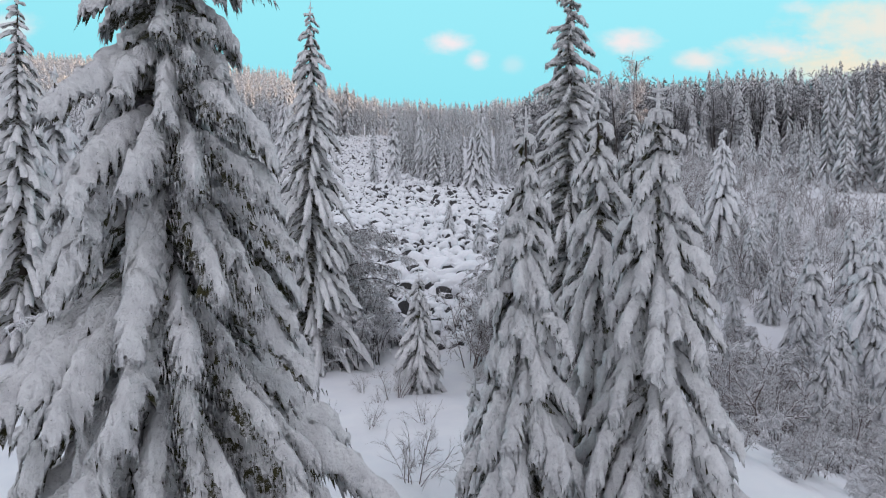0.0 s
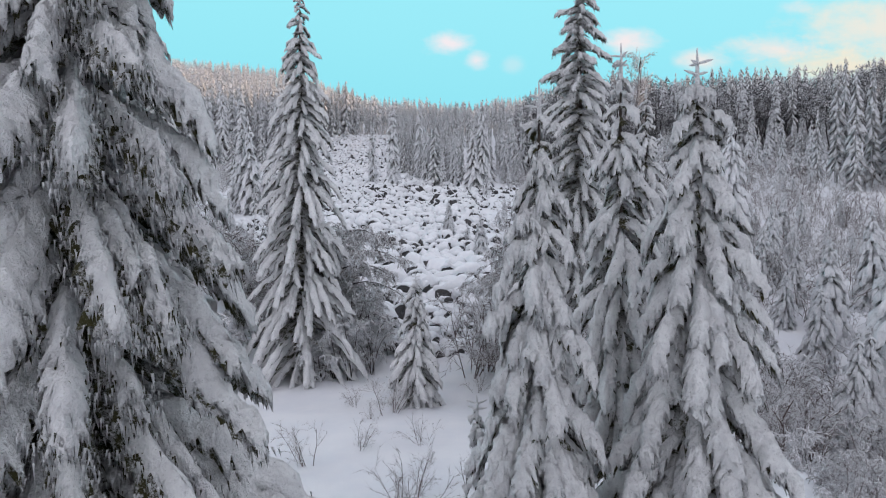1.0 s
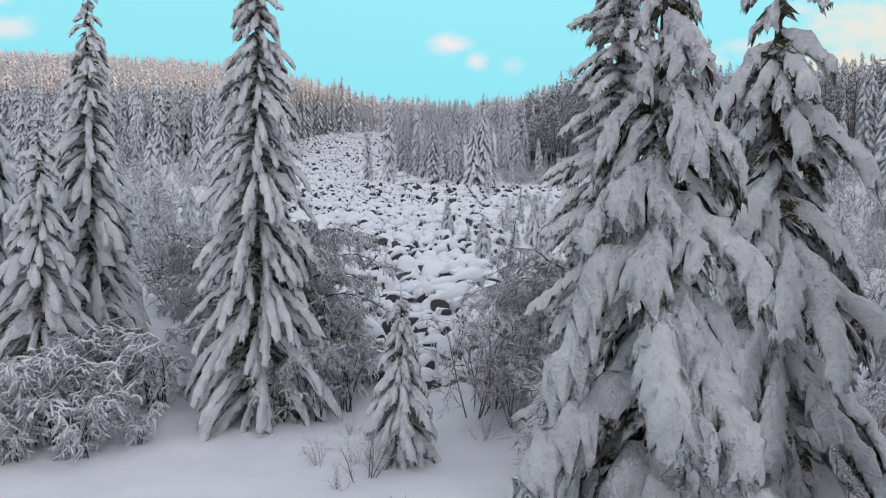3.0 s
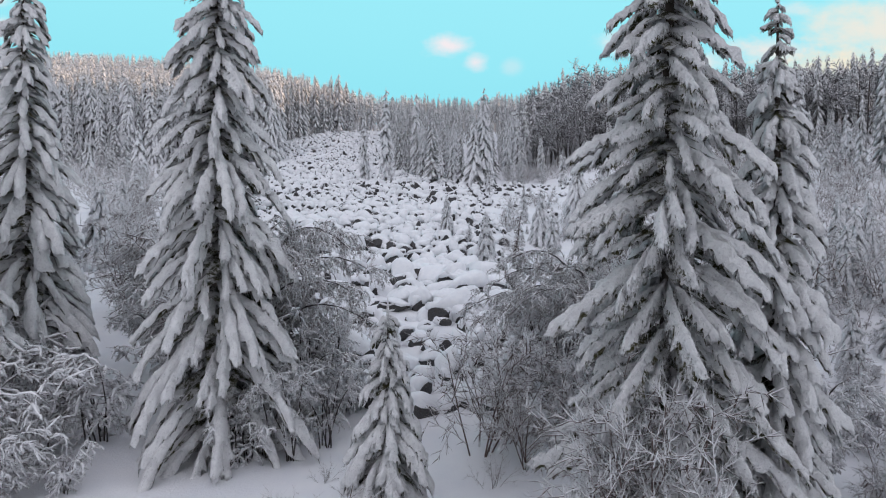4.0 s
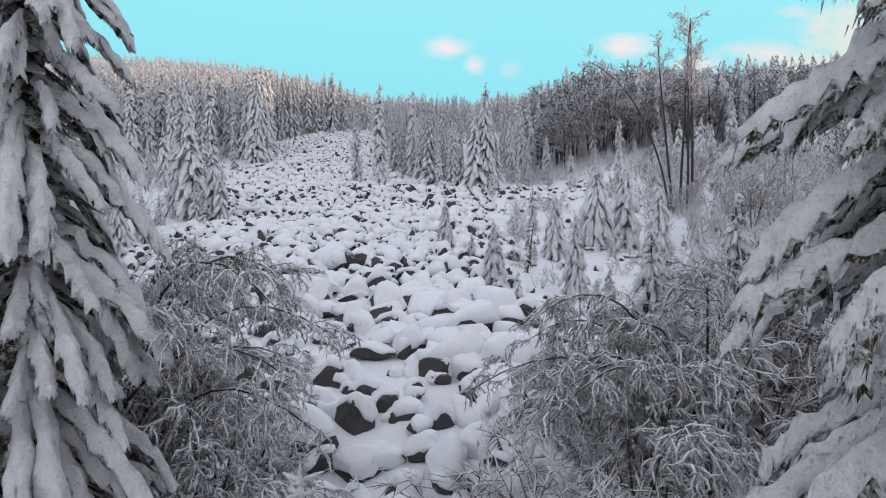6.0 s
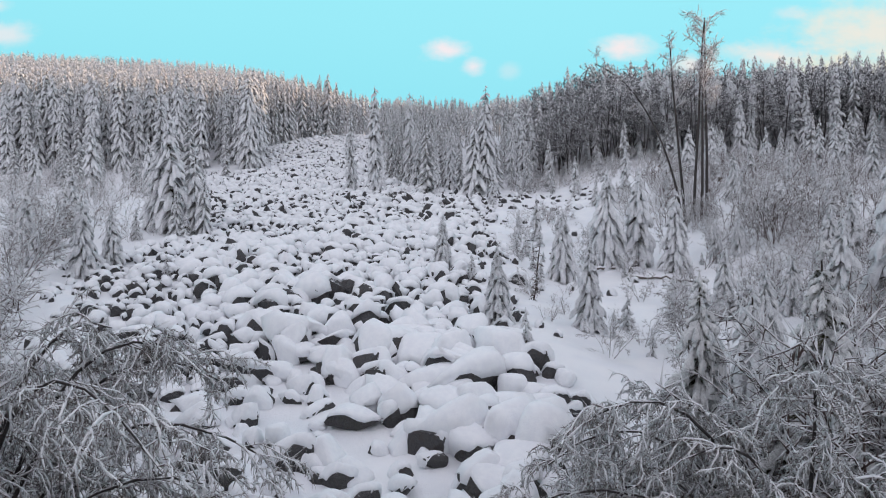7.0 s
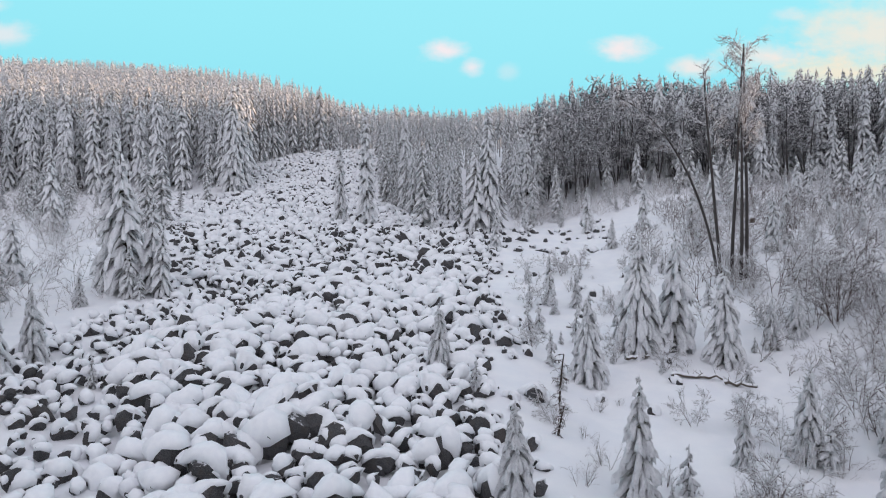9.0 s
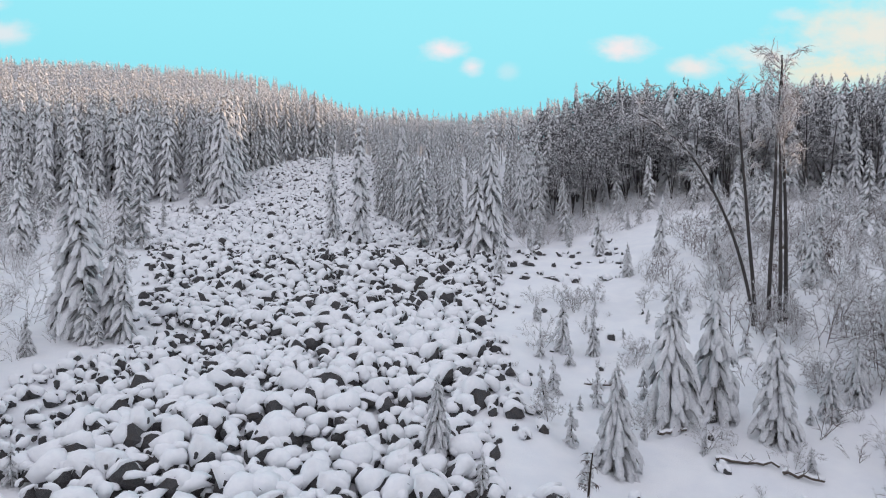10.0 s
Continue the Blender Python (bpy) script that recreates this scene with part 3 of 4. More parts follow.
def snow_sheet():
    xs = np.concatenate([np.linspace(-2600, -420, 12), np.linspace(-380, -70, 40), np.arange(-64, 60, 1.0), np.linspace(62, 360, 40), np.linspace(420, 2600, 12)])
    ys = np.concatenate([np.linspace(-1500, -80, 10), np.linspace(-60, -4, 15), np.arange(-2, 130, 1.0), np.arange(131, 280, 2.4), np.linspace(284, 800, 60), np.linspace(860, 3000, 12)])
    gx, gy = np.meshgrid(xs, ys)
    gz = land(gx, gy)
    far = np.maximum(np.abs(gx) - 400, 0)
    gz = gz - 0.06 * np.minimum(far, 600)
    # between the boulders the snow lies deeper down
    inside = np.minimum(gx - np.interp(gy, FIELD_Y, FIELD_LEFT), np.interp(gy, FIELD_Y, FIELD_RIGHT) - gx)
    gz = gz - (0.34 + 0.16 * np.sin(0.9 * gx + 1.4 * np.sin(0.7 * gy)) * np.sin(1.1 * gy + 0.8)) * ease(inside, 0.0, 4.0) * ease(gy, 52, 78) * (1 - ease(gy, 170, 215))
    return mesh_of("ground", np.stack([gx, gy, gz], -1).reshape(-1, 3), grid_faces(len(ys), len(xs)), np.zeros((0, 3), np.int64), SNOW)


ground = tagged(new("ground", snow_sheet()), "deep undisturbed snow over a rising valley floor", "snow", kind="structure")

# ---------------------------------------------------------------- the boulder field
def in_field(x, y):
    return FIELD_Y[0] < y < FIELD_Y[-1] and np.interp(y, FIELD_Y, FIELD_LEFT) < x < np.interp(y, FIELD_Y, FIELD_RIGHT)


def ball(level):
    bm = bmesh.new()
    bmesh.ops.create_icosphere(bm, subdivisions=level, radius=1.0)
    p = np.array([v.co[:] for v in bm.verts])
    t = np.array([[v.index for v in f.verts] for f in bm.faces])
    bm.free()
    return p, t


BALL_FINE, BALL_ROUGH = ball(3), ball(2)


def boulder_arrays(seed, sides, rows, shape, bold=False, snowy=0.0):
    """An angular block from a dozen random planes and the pillow of snow that lies on it."""
    rng = np.random.default_rng(seed)
    planes = rng.normal(0, 1, (13, 3))
    planes /= np.linalg.norm(planes, axis=1, keepdims=True)
    planes[0] = (0, 0, 1)
    gap = rng.uniform(0.72, 1.05, 13)
    squash = np.array([rng.uniform(0.8, 1.4), rng.uniform(0.7, 1.1), rng.uniform(0.6, 1.15)])

    def radius(way, power):
        dots = np.maximum(way @ planes.T, 0) / gap
        return (dots ** power).sum(-1) ** (-1.0 / power)

    p, t = shape
    stone = p * radius(p, 22)[:, None] * squash
    stone = stone + rng.normal(0, 0.012, stone.shape)
    turn = np.arange(sides) * 2 * math.pi / sides
    open_side = -math.pi / 2 + rng.normal(0, 0.6)
    away = (turn - open_side + math.pi) % (2 * math.pi) - math.pi
    width, depth = rng.uniform(0.5, 1.05), rng.uniform(0.30, 0.95) - snowy
    if bold:
        open_side, width, depth = -math.pi / 2 + rng.normal(0, 0.25), 0.75, 0.50
    other = (turn - rng.uniform(0, 6.28) + math.pi) % (2 * math.pi) - math.pi
    edge = 1.60 + 0.6 * snowy - 1.15 * depth * np.exp(-(away / width) ** 2) - rng.uniform(0.0, 0.6) * np.exp(-(other / 0.5) ** 2) + rng.normal(0, 0.10, sides)
    frac = np.linspace(0.06, 1, rows)
    polar = frac[:, None] * edge[None]
    way = np.stack([np.sin(polar) * np.cos(turn), np.sin(polar) * np.sin(turn), np.cos(polar)], -1)
    r = radius(way, 17) * 1.05 + 0.11 * np.sqrt(np.clip(1 - frac ** 5, 0, 1))[:, None]
    cap = way * r[..., None] * squash
    cap[..., 2] += 0.10 * (1 - frac ** 3)[:, None]
    pole = np.array([[0, 0, cap[0, :, 2].mean() + 0.01]])
    tuck = way[-1:] * (radius(way[-1:], 5) * 0.90)[..., None] * squash
    tuck[..., 2] += 0.03
    pts = np.concatenate([cap.reshape(-1, 3), tuck.reshape(-1, 3), pole])
    last = len(pts) - 1
    k = np.arange(sides)
    return (stone, t), (pts, grid_faces(rows + 1, sides, True)[:, ::-1], np.stack([np.full(sides, last), k, (k + 1) % sides], -1))


LANDMARKS = [(-8.7, 70.2, 1.15), (0.9, 63.6, 1.1), (-6.1, 96.8, 1.4), (-4.2, 97.6, 1.2), (-8.8, 98.2, 1.3), (-1.0, 73.2, 1.0), (3.4, 56.0, 1.1), (-17.2, 70.4, 1.3), (-3.0, 58.6, 1.2), (-24.8, 83.3, 1.0), (-16.9, 88.7, 1.0), (9.4, 154.8, 1.1), (-18.8, 139.0, 1.3), (-12.0, 108.0, 1.3), (5.2, 60.3, 1.0), (-0.4, 51.5, 0.8), (2.4, 49.0, 0.6)]


def boulder_field():
    rng = np.random.default_rng(11)
    near_kinds = [boulder_arrays(100 + k, 18, 8, BALL_ROUGH, snowy=0.20) for k in range(14)]
    BOLD = [14, 15, 16, 17]
    near_kinds += [boulder_arrays(180 + k, 18, 8, BALL_FINE, True) for k in range(4)]
    near_meshes = [(mesh_of("boulder", a[0], np.zeros((0, 4), np.int64), a[1], ROCK, False), mesh_of("snow_cap", *b, CAP)) for a, b in near_kinds]
    far_kinds = [boulder_arrays(200 + k, 9 if k < 8 else 7, 4 if k < 8 else 3, ball(1), snowy=0.04 if k < 8 else 0.10) for k in range(20)]
    high_kinds = [boulder_arrays(240 + k, 7, 3, ball(1), snowy=0.30) for k in range(8)]
    spots = []
    y, row = 44.5, 0
    while y < 261:
        step = 1.22 - 0.16 * float(ease(y, 60, 84)) + 0.52 * float(ease(y, 95, 190))
        left, right = np.interp(y, FIELD_Y, FIELD_LEFT), np.interp(y, FIELD_Y, FIELD_RIGHT)
        x = left - 3 + (row % 2) * step * 0.5
        while x < right + 2.5:
            px, py = x + rng.normal(0, 0.28 * step), y + rng.normal(0, 0.28 * step)
            inside = min(px - left, right - px)
            keep = 0.97 if inside > 3 else 0.80 if inside > 0.5 else 0.45 if inside > -1 else 0.15
            size = float(np.clip((0.64 - 0.08 * float(ease(y, 60, 84)) + 0.09 * float(ease(y, 100, 150))) * math.exp(rng.normal(0, 0.34)), 0.28, 0.92))
            if rng.random() < 0.015:
                size = rng.uniform(0.9, 1.1)
            patch = math.sin(0.23 * px + 1.7 * math.sin(0.11 * py)) * math.cos(0.19 * py + 0.8)
            size *= (1 + 0.14 * patch) * (1 - 0.05 * float(ease(py, 80, 150))) * (1 - 0.20 * float(ease(py, 180, 225)))
            drift = px - left < 11 and py < 118
            if inside < 1.5 or drift:
                size *= 0.74
            if drift:
                keep *= 0.72
            if rng.random() < keep:
                spots.append((px, py, size))
            x += step
        y += step * 0.87
        row += 1
    # a few scattered stones out on the open snow beside the field
    for _ in range(55):
        spots.append((rng.uniform(8, 30), rng.uniform(136, 160), rng.uniform(0.3, 0.6)))
    for _ in range(26):
        spots.append((rng.uniform(7, 26), rng.uniform(84, 125), rng.uniform(0.22, 0.45)))
    # the few that stand out, each with a bare dark face
    for x, y, size in LANDMARKS:
        size *= 0.60
        spots = [s for s in spots if (s[0] - x) ** 2 + (s[1] - y) ** 2 > (0.75 * size) ** 2]
        body, cap = near_meshes[BOLD[int(10 * size) % len(BOLD)]]
        ob = tagged(new("boulder", body), "large boulder with a bare dark face under snow", "boulder", "boulders of the stone river")
        part("snow_cap", cap, ob, "smooth white pillow of snow")
        ob.matrix_basis = pose(x, y, float(land(x, y)) + 0.35 * size, 0, 0, rng.normal(0, 12)) @ Matrix.Diagonal((size * 1.1, size, size, 1))
    spots.sort(key=lambda s: s[1])
    stones, caps = Soup(), Soup()
    for i, (x, y, size) in enumerate(spots):
        turn, tip = rng.normal(0, 45), rng.normal(0, 25, 2)
        sunk = 0.30 * float(x - np.interp(y, FIELD_Y, FIELD_LEFT) < 11 and y < 118) + 0.25 * math.sin(0.17 * x + 2.1) * math.cos(0.21 * y) + 0.12 * float(ease(y, 90, 110)) + 0.30 * float(ease(y, 140, 190))
        m = pose(x, y, float(land(x, y)) + size * (rng.uniform(0.0, 0.65) - sunk), tip[0], tip[1], turn) @ Matrix.Diagonal((size, size, size * rng.uniform(1.0, 1.55), 1))
        if i < 300:
            body, cap = near_meshes[i % 14]
            ob = tagged(new("boulder", body), "dark grey angular boulder under a rounded snow cap", "boulder", "boulders of the stone river")
            part("snow_cap", cap, ob, "smooth white pillow of snow")
            ob.matrix_basis = m
        else:
            (stone, faces), (cap, quads, tris) = far_kinds[int(rng.integers(8) if y < 122 else rng.integers(8, 20))] if y < 165 else high_kinds[int(rng.integers(8))]
            a = np.array(m)
            stones.take(stone @ a[:3, :3].T + a[:3, 3], tris=faces)
            caps.take(cap @ a[:3, :3].T + a[:3, 3], quads, tris)
    rest = tagged(new("boulder_slope", stones.mesh("boulder_slope", ROCK, False)), "slope of countless dark boulders under snow", "boulders", kind="stuff")
    tagged(part("snow_cover", caps.mesh("snow_cover", CAP), rest), kind="stuff")


boulder_field()

# ---------------------------------------------------------------- the tall spruces beside the way
LADEN = "tall spruce with drooping boughs thickly laden with snow"
set_at(spruce("snow-plastered spruce close by, dark needles showing on one side", 1, 15.8, 4.2, 33, 9, 30, 9, 50, green=True, lee=-1.0, strip=5, bare=0.95, wide=0.108, rise=-0.32, fall=-0.92), -4.4, 10.0, 20)
set_at(spruce("slender spruce wrapped in fat hanging pads of snow", 2, 11.1, 2.1, 22, 7, 26, 9, 34, wide=0.140, rise=-0.50, fall=-1.08), 2.05, 16.1, 40)
set_at(spruce("broad spruce with heavy snow pads over a clearing", 3, 11.8, 3.2, 25, 8, 28, 9, 32, lee=-0.6, bare=0.5, wide=0.125, rise=-0.48, fall=-1.0), 5.1, 15.9, 75)
set_at(spruce("spruce standing between two others with a bare leader", 4, 12.6, 2.5, 22, 7, 20, 7, 20, wide=0.11, rise=-0.4, fall=-1.0), 4.75, 19.2, 10)
set_at(spruce(LADEN, 5, 22.6, 4.3, 36, 9, 24, 7, 24, lee=-2.3, bare=0.75, wide=0.092, rise=-0.25, fall=-0.75), 7.0, 34.5, 0)
set_at(spruce("narrow snow-laden spruce beside a taller one", 6, 16.2, 2.5, 32, 8, 14, 5, 12, wide=0.115), 10.3, 34.9, 0)
set_at(spruce(LADEN, 7, 22.7, 4.4, 42, 8, 22, 7, 18, slim=0.70, wide=0.080, rise=-0.35, fall=-0.85), -8.5, 40.8, 0)
set_at(spruce(LADEN, 8, 21.0, 3.8, 36, 8, 12, 5, 8, wide=0.11), -18.9, 46.0, 0)
set_at(spruce("snow-laden spruce of middle height", 9, 14.3, 3.0, 26, 8, 11, 5, 10, wide=0.12), -18.9, 41.0, 0)
set_at(spruce(LADEN, 10, 24.5, 4.0, 34, 8, 9, 5, 5, wide=0.13), -29.0, 44.0, 0)
set_at(spruce("young spruce with drooping snowy boughs by the boulders", 11, 6.5, 2.0, 21, 8, 16, 7, 26, wide=0.105, fall=-0.95), -1.35, 35.0, 0)
set_at(spruce("thin sapling bowed under lumps of snow", 12, 3.9, 0.55, 11, 5, 9, 7, 14, wide=0.22, rise=-0.4, fall=-1.2), 0.95, 19.0, 0)
young = [spruce("young spruce covered with snow on the slope", 20 + k, 7.0, 1.8 + 0.2 * (k % 3), 19, 8, 7, 5, 4, far=True, wide=0.13, rise=-0.40, fall=-1.15) for k in range(4)]
young_plain = [spruce("small hoar-frosted spruce at the forest edge", 30 + k, 7.0, 1.25 + 0.2 * k, 15, 6, 5, 3, 0, far=True, wide=0.15, rise=-0.4, fall=-1.1) for k in range(3)]
seedlings = [spruce("small ragged spruce poking through the snow", 36 + k, 2.2, 0.62, 9, 5, 6, 5, 12, far=True, wide=0.13, rise=-0.15, fall=-0.9) for k in range(2)]
set_at(seedlings[0], 3.3, 86.3, 0, 0.95)
set_at(seedlings[1], 5.1, 66.0, 0, 1.2)
set_at(young_plain[0], 12.5, 111.5, 0, 0.82)
set_at(young_plain[1], 15.3, 111.0, 0, 0.57)
set_at(young_plain[2], 26.0, 136.2, 0, 0.64)
set_at(spruce("spruce with clotted snow on bent boughs among shrubs", 13, 9.4, 2.3, 22, 7, 14, 5, 14, lee=-2.0, bare=0.5, wide=0.12, rise=-0.3, fall=-0.9), 10.9, 50.2, 0)
set_at(spruce("spruce with clotted snow on bent boughs among shrubs", 14, 7.4, 1.8, 20, 7, 13, 5, 12, wide=0.12, rise=-0.35, fall=-0.95), 9.3, 54.0, 0)
set_at(young[0], 13.4, 58.4, 0, 1.0)
set_at(young[1], 16.5, 54.0, 0, 0.95)
set_at(young[2], 17.8, 97.7, 0, 1.40)
set_at(young[3], 21.2, 98.6, 0, 1.42)
YOUNG = [
    (0.7, 90.3, 5.0), (23.7, 94.1, 7.9), (28.5, 96.4, 4.2), (10.6, 75.0, 5.9),
    (12.0, 91.0, 6.8), (8.7, 98.3, 3.1), (9.5, 93.0, 2.6), (32.9, 143.0, 8.1), (26.1, 151.3, 7.5), (25.2, 176.3, 11.1), (20.6, 172.1, 8.0), (9.4, 139.9, 6.7),
    (15.8, 153.9, 5.9), (12.0, 161.4, 11.7), (16.3, 171.6, 6.4), (7.0, 154.2, 13.6), (4.6, 159.7, 9.6), (0.2, 154.5, 8.2), (-2.1, 160.2, 16.3), (-1.1, 161.4, 12.5), (-29.5, 113.1, 8.4),
    (-30.9, 111.1, 2.9), (-23.1, 87.7, 1.9), (-35.8, 108.6, 3.8), (-33.4, 113.6, 15.6), (-30.8, 88.5, 7.4), (-30.4, 93.0, 5.3), (4.3, 72.0, 5.2),
    (26.8, 79.5, 4.7), (29.7, 78.5, 7.7), (20.1, 70.3, 5.6), (34.3, 79.0, 14.0), (31.3, 53.3, 8.0), (23.1, 37.9, 7.2), (28.9, 42.2, 8.3), (24.7, 53.3, 4.8),
    (83.0, 164.0, 12.6), (87.0, 166.0, 12.0), (-52.0, 159.1, 14.2), (-49.5, 159.8, 15.5), (-92.9, 197.0, 15.0), (-37.5, 117.0, 9.0), (-34.6, 117.5, 13.5),
    (-50.0, 108.0, 6.0), (-56.0, 100.0, 7.5), (37.0, 92.0, 6.5), (42.0, 100.0, 5.5), (33.0, 66.0, 7.0), (38.0, 58.0, 8.5), (12.5, 60.5, 6.3), (15.5, 56.0, 6.5), (36.0, 47.0, 9.5),
    (71.0, 150.0, 9.0), (62.0, 152.0, 8.0), (-31.0, 47.0, 17.0), (-28.5, 51.0, 14.0), (-34.0, 56.0, 19.0), (-38.0, 61.0, 16.0), (-42.0, 66.0, 18.0), (-36.0, 50.0, 20.0), (13.5, 46.5, 8.5), (-12.0, 57.0, 4.0), (-16.0, 64.0, 3.0),
]
rng = np.random.default_rng(5)
YOUNG += [(rng.uniform(34, 92), rng.uniform(132, 168), rng.uniform(4, 10)) for _ in range(26)]
YOUNG += [(rng.uniform(18, 110), rng.uniform(160, 200), rng.uniform(5, 12)) for _ in range(48)]
YOUNG += [(rng.uniform(33, 60), rng.uniform(70, 125), rng.uniform(3, 7)) for _ in range(12)]
YOUNG += [(rng.uniform(-100, -54), rng.uniform(150, 200), rng.uniform(4, 13)) for _ in range(34)]
YOUNG += [(rng.uniform(8, 29), rng.uniform(66, 130), rng.uniform(0.9, 2.8)) for _ in range(44)]
YOUNG += [(rng.uniform(28, 64), rng.uniform(74, 142), rng.uniform(2.5, 7)) for _ in range(28)]
YOUNG += [(-38.0, 92.0, 7.0), (-42.0, 98.0, 6.0), (-36.0, 84.0, 4.5), (-45.0, 110.0, 7.0), (-49.0, 118.0, 8.0)]
YOUNG += [(-29.0, 64.0, 9.0), (-33.0, 68.0, 10.0), (-31.0, 73.0, 8.0), (-37.0, 72.0, 11.0), (-40.0, 78.0, 10.0), (-27.5, 60.0, 7.0), (-35.0, 63.0, 9.5)]
YOUNG += [(-31.2, 114.6, 9.8), (-32.3, 111.8, 6.0), (21.5, 79.5, 5.5), (17.5, 78.5, 3.5), (27.5, 61.5, 5.5), (31.5, 64.5, 6.0)]
YOUNG += [(24.6, 38.6, 7.9), (29.4, 43.5, 11.4), (28.1, 50.0, 6.3), (26.4, 36.4, 9.0), (33.3, 61.9, 5.0), (33.6, 49.5, 7.1), (20.5, 34.0, 4.0)]
YOUNG += [(rng.uniform(19, 40), rng.uniform(36, 66), rng.uniform(3, 7.5)) for _ in range(12)]
saplings = [v for v in YOUNG if v[1] > 158]
for x, y, tall in [v for v in YOUNG if v[1] <= 158]:
    if tall < 3.2:
        again(seedlings[int(rng.integers(2))], x, y, rng.uniform(0, 360), tall / 2.2, (rng.normal(0, 3), rng.normal(0, 3)))
        continue
    again((young if y < 100 else young_plain)[int(rng.integers(4 if y < 100 else 3))], x, y, rng.uniform(0, 360), tall / 7.0 * rng.uniform(0.97, 1.03), (rng.normal(0, 1.5), rng.normal(0, 1.5)), 1.0 if tall < 9 else 1.08)

# ---------------------------------------------------------------- forest spruces
wood_kinds = [spruce("tall hoar-frosted forest spruce with hanging boughs", 40 + k, 23.0, 2.3 + 0.3 * (k % 3), 27, 6, 5, 3, 0, far=True, skirt=0.08, wide=0.19, slim=0.55, rise=-0.45, fall=-1.15) for k in range(5)]
set_at(wood_kinds[0], -12.2, 160.1, 0, 0.95)
set_at(wood_kinds[1], -18.0, 166.4, 0, 0.72)
set_at(wood_kinds[2], 9.3, 154.4, 0, 0.92)
set_at(wood_kinds[3], -6.8, 187.3, 0, 0.95)
set_at(wood_kinds[4], -35.7, 114.9, 0, 0.78)
forest = []
FRONT_X = (-330, -200, -100, -66, -50, -22, -14, 0, 14, 20, 45, 80, 120, 260)
FRONT_Y = (205, 200, 199, 203, 203, 203, 170, 166, 172, 178, 184, 186, 178, 150)


def wooded(x, y):
    """Whether a spot on the slopes ahead is under trees."""
    if y < np.interp(x, FRONT_X, FRONT_Y) or abs(x) > 0.74 * y + 12:
        return False
    return not (in_field(x, y) or in_field(x + 1.5, y) or in_field(x - 2, y - 2))


y, row = 160.0, 0
while y < 690:
    gap = float(np.interp(y, [200, 260, 330, 690], [4.8, 5.0, 6.0, 8.0]))
    x = -0.74 * y - 12 + (row % 2) * gap / 2
    while x < min(0.74 * y, 270):
        px, py = x + rng.normal(0, 0.27 * gap), y + rng.normal(0, 0.27 * gap)
        hidden = (px > 60 and py > 330) or py > np.interp(px, [-150, 0], [690, 540])
        if not hidden and rng.random() < 0.92 and wooded(px, py):
            forest.append((px, py))
        x += gap * (0.75 if px > 20 and y < 260 else 1.0)
    y += gap * 0.87
    row += 1
for _ in range(22):
    forest.append((rng.uniform(70, 90), rng.uniform(108, 126)))
# added trees on the right-hand hill, mostly unseen, to block the low sun
for _ in range(300):
    forest.append((rng.uniform(95, 260), rng.uniform(-20, 175)))
for y in np.arange(204, 258, 2.6):
    forest.append((float(np.interp(y, FIELD_Y, FIELD_LEFT)) - rng.uniform(0.3, 1.6), y + rng.uniform(-0.8, 0.8)))
    forest.append((float(np.interp(y, FIELD_Y, FIELD_LEFT)) - rng.uniform(2.5, 5.0), y + rng.uniform(-0.8, 0.8)))
for y in np.arange(176, 262, 2.4):
    forest.append((float(np.interp(y, FIELD_Y, FIELD_RIGHT)) + rng.uniform(0.4, 2.2), y + rng.uniform(-0.8, 0.8)))
    forest.append((float(np.interp(y, FIELD_Y, FIELD_RIGHT)) + rng.uniform(3.0, 6.0), y + rng.uniform(-0.8, 0.8)))
forest.sort(key=lambda s: s[1])
plain_kinds = [[s.arrays() for s in plain_spruce_arrays(60 + k, 24.0, 2.1 + 0.2 * (k % 4), 58 + 3 * k, 0.12)] for k in range(6)]
inner_kinds = [[s.arrays() for s in plain_spruce_arrays(160 + k, 24.0, 2.2 + 0.2 * (k % 4), 30 + 2 * k, 0.42)] for k in range(6)]
hill_kinds = [[s.arrays() for s in plain_spruce_arrays(260 + k, 24.0, 2.6 + 0.2 * (k % 4), 13 + k, 0.50)] for k in range(6)]
far_dark, far_snow, mid_dark, mid_snow = Soup(), Soup(), Soup(), Soup()


def plant(kinds, m):
    """Sets one far spruce into the joined woods."""
    trunk, dark, snow = kinds[int(rng.integers(6))]
    m = np.array(m)
    leaf, load = (far_dark, far_snow) if kinds is hill_kinds else (mid_dark, mid_snow)
    for soup, (p, q, t) in ((leaf, trunk), (leaf, dark), (load, snow)):
        soup.take(p @ m[:3, :3].T + m[:3, 3], q if len(q) else None, t if len(t) else None)


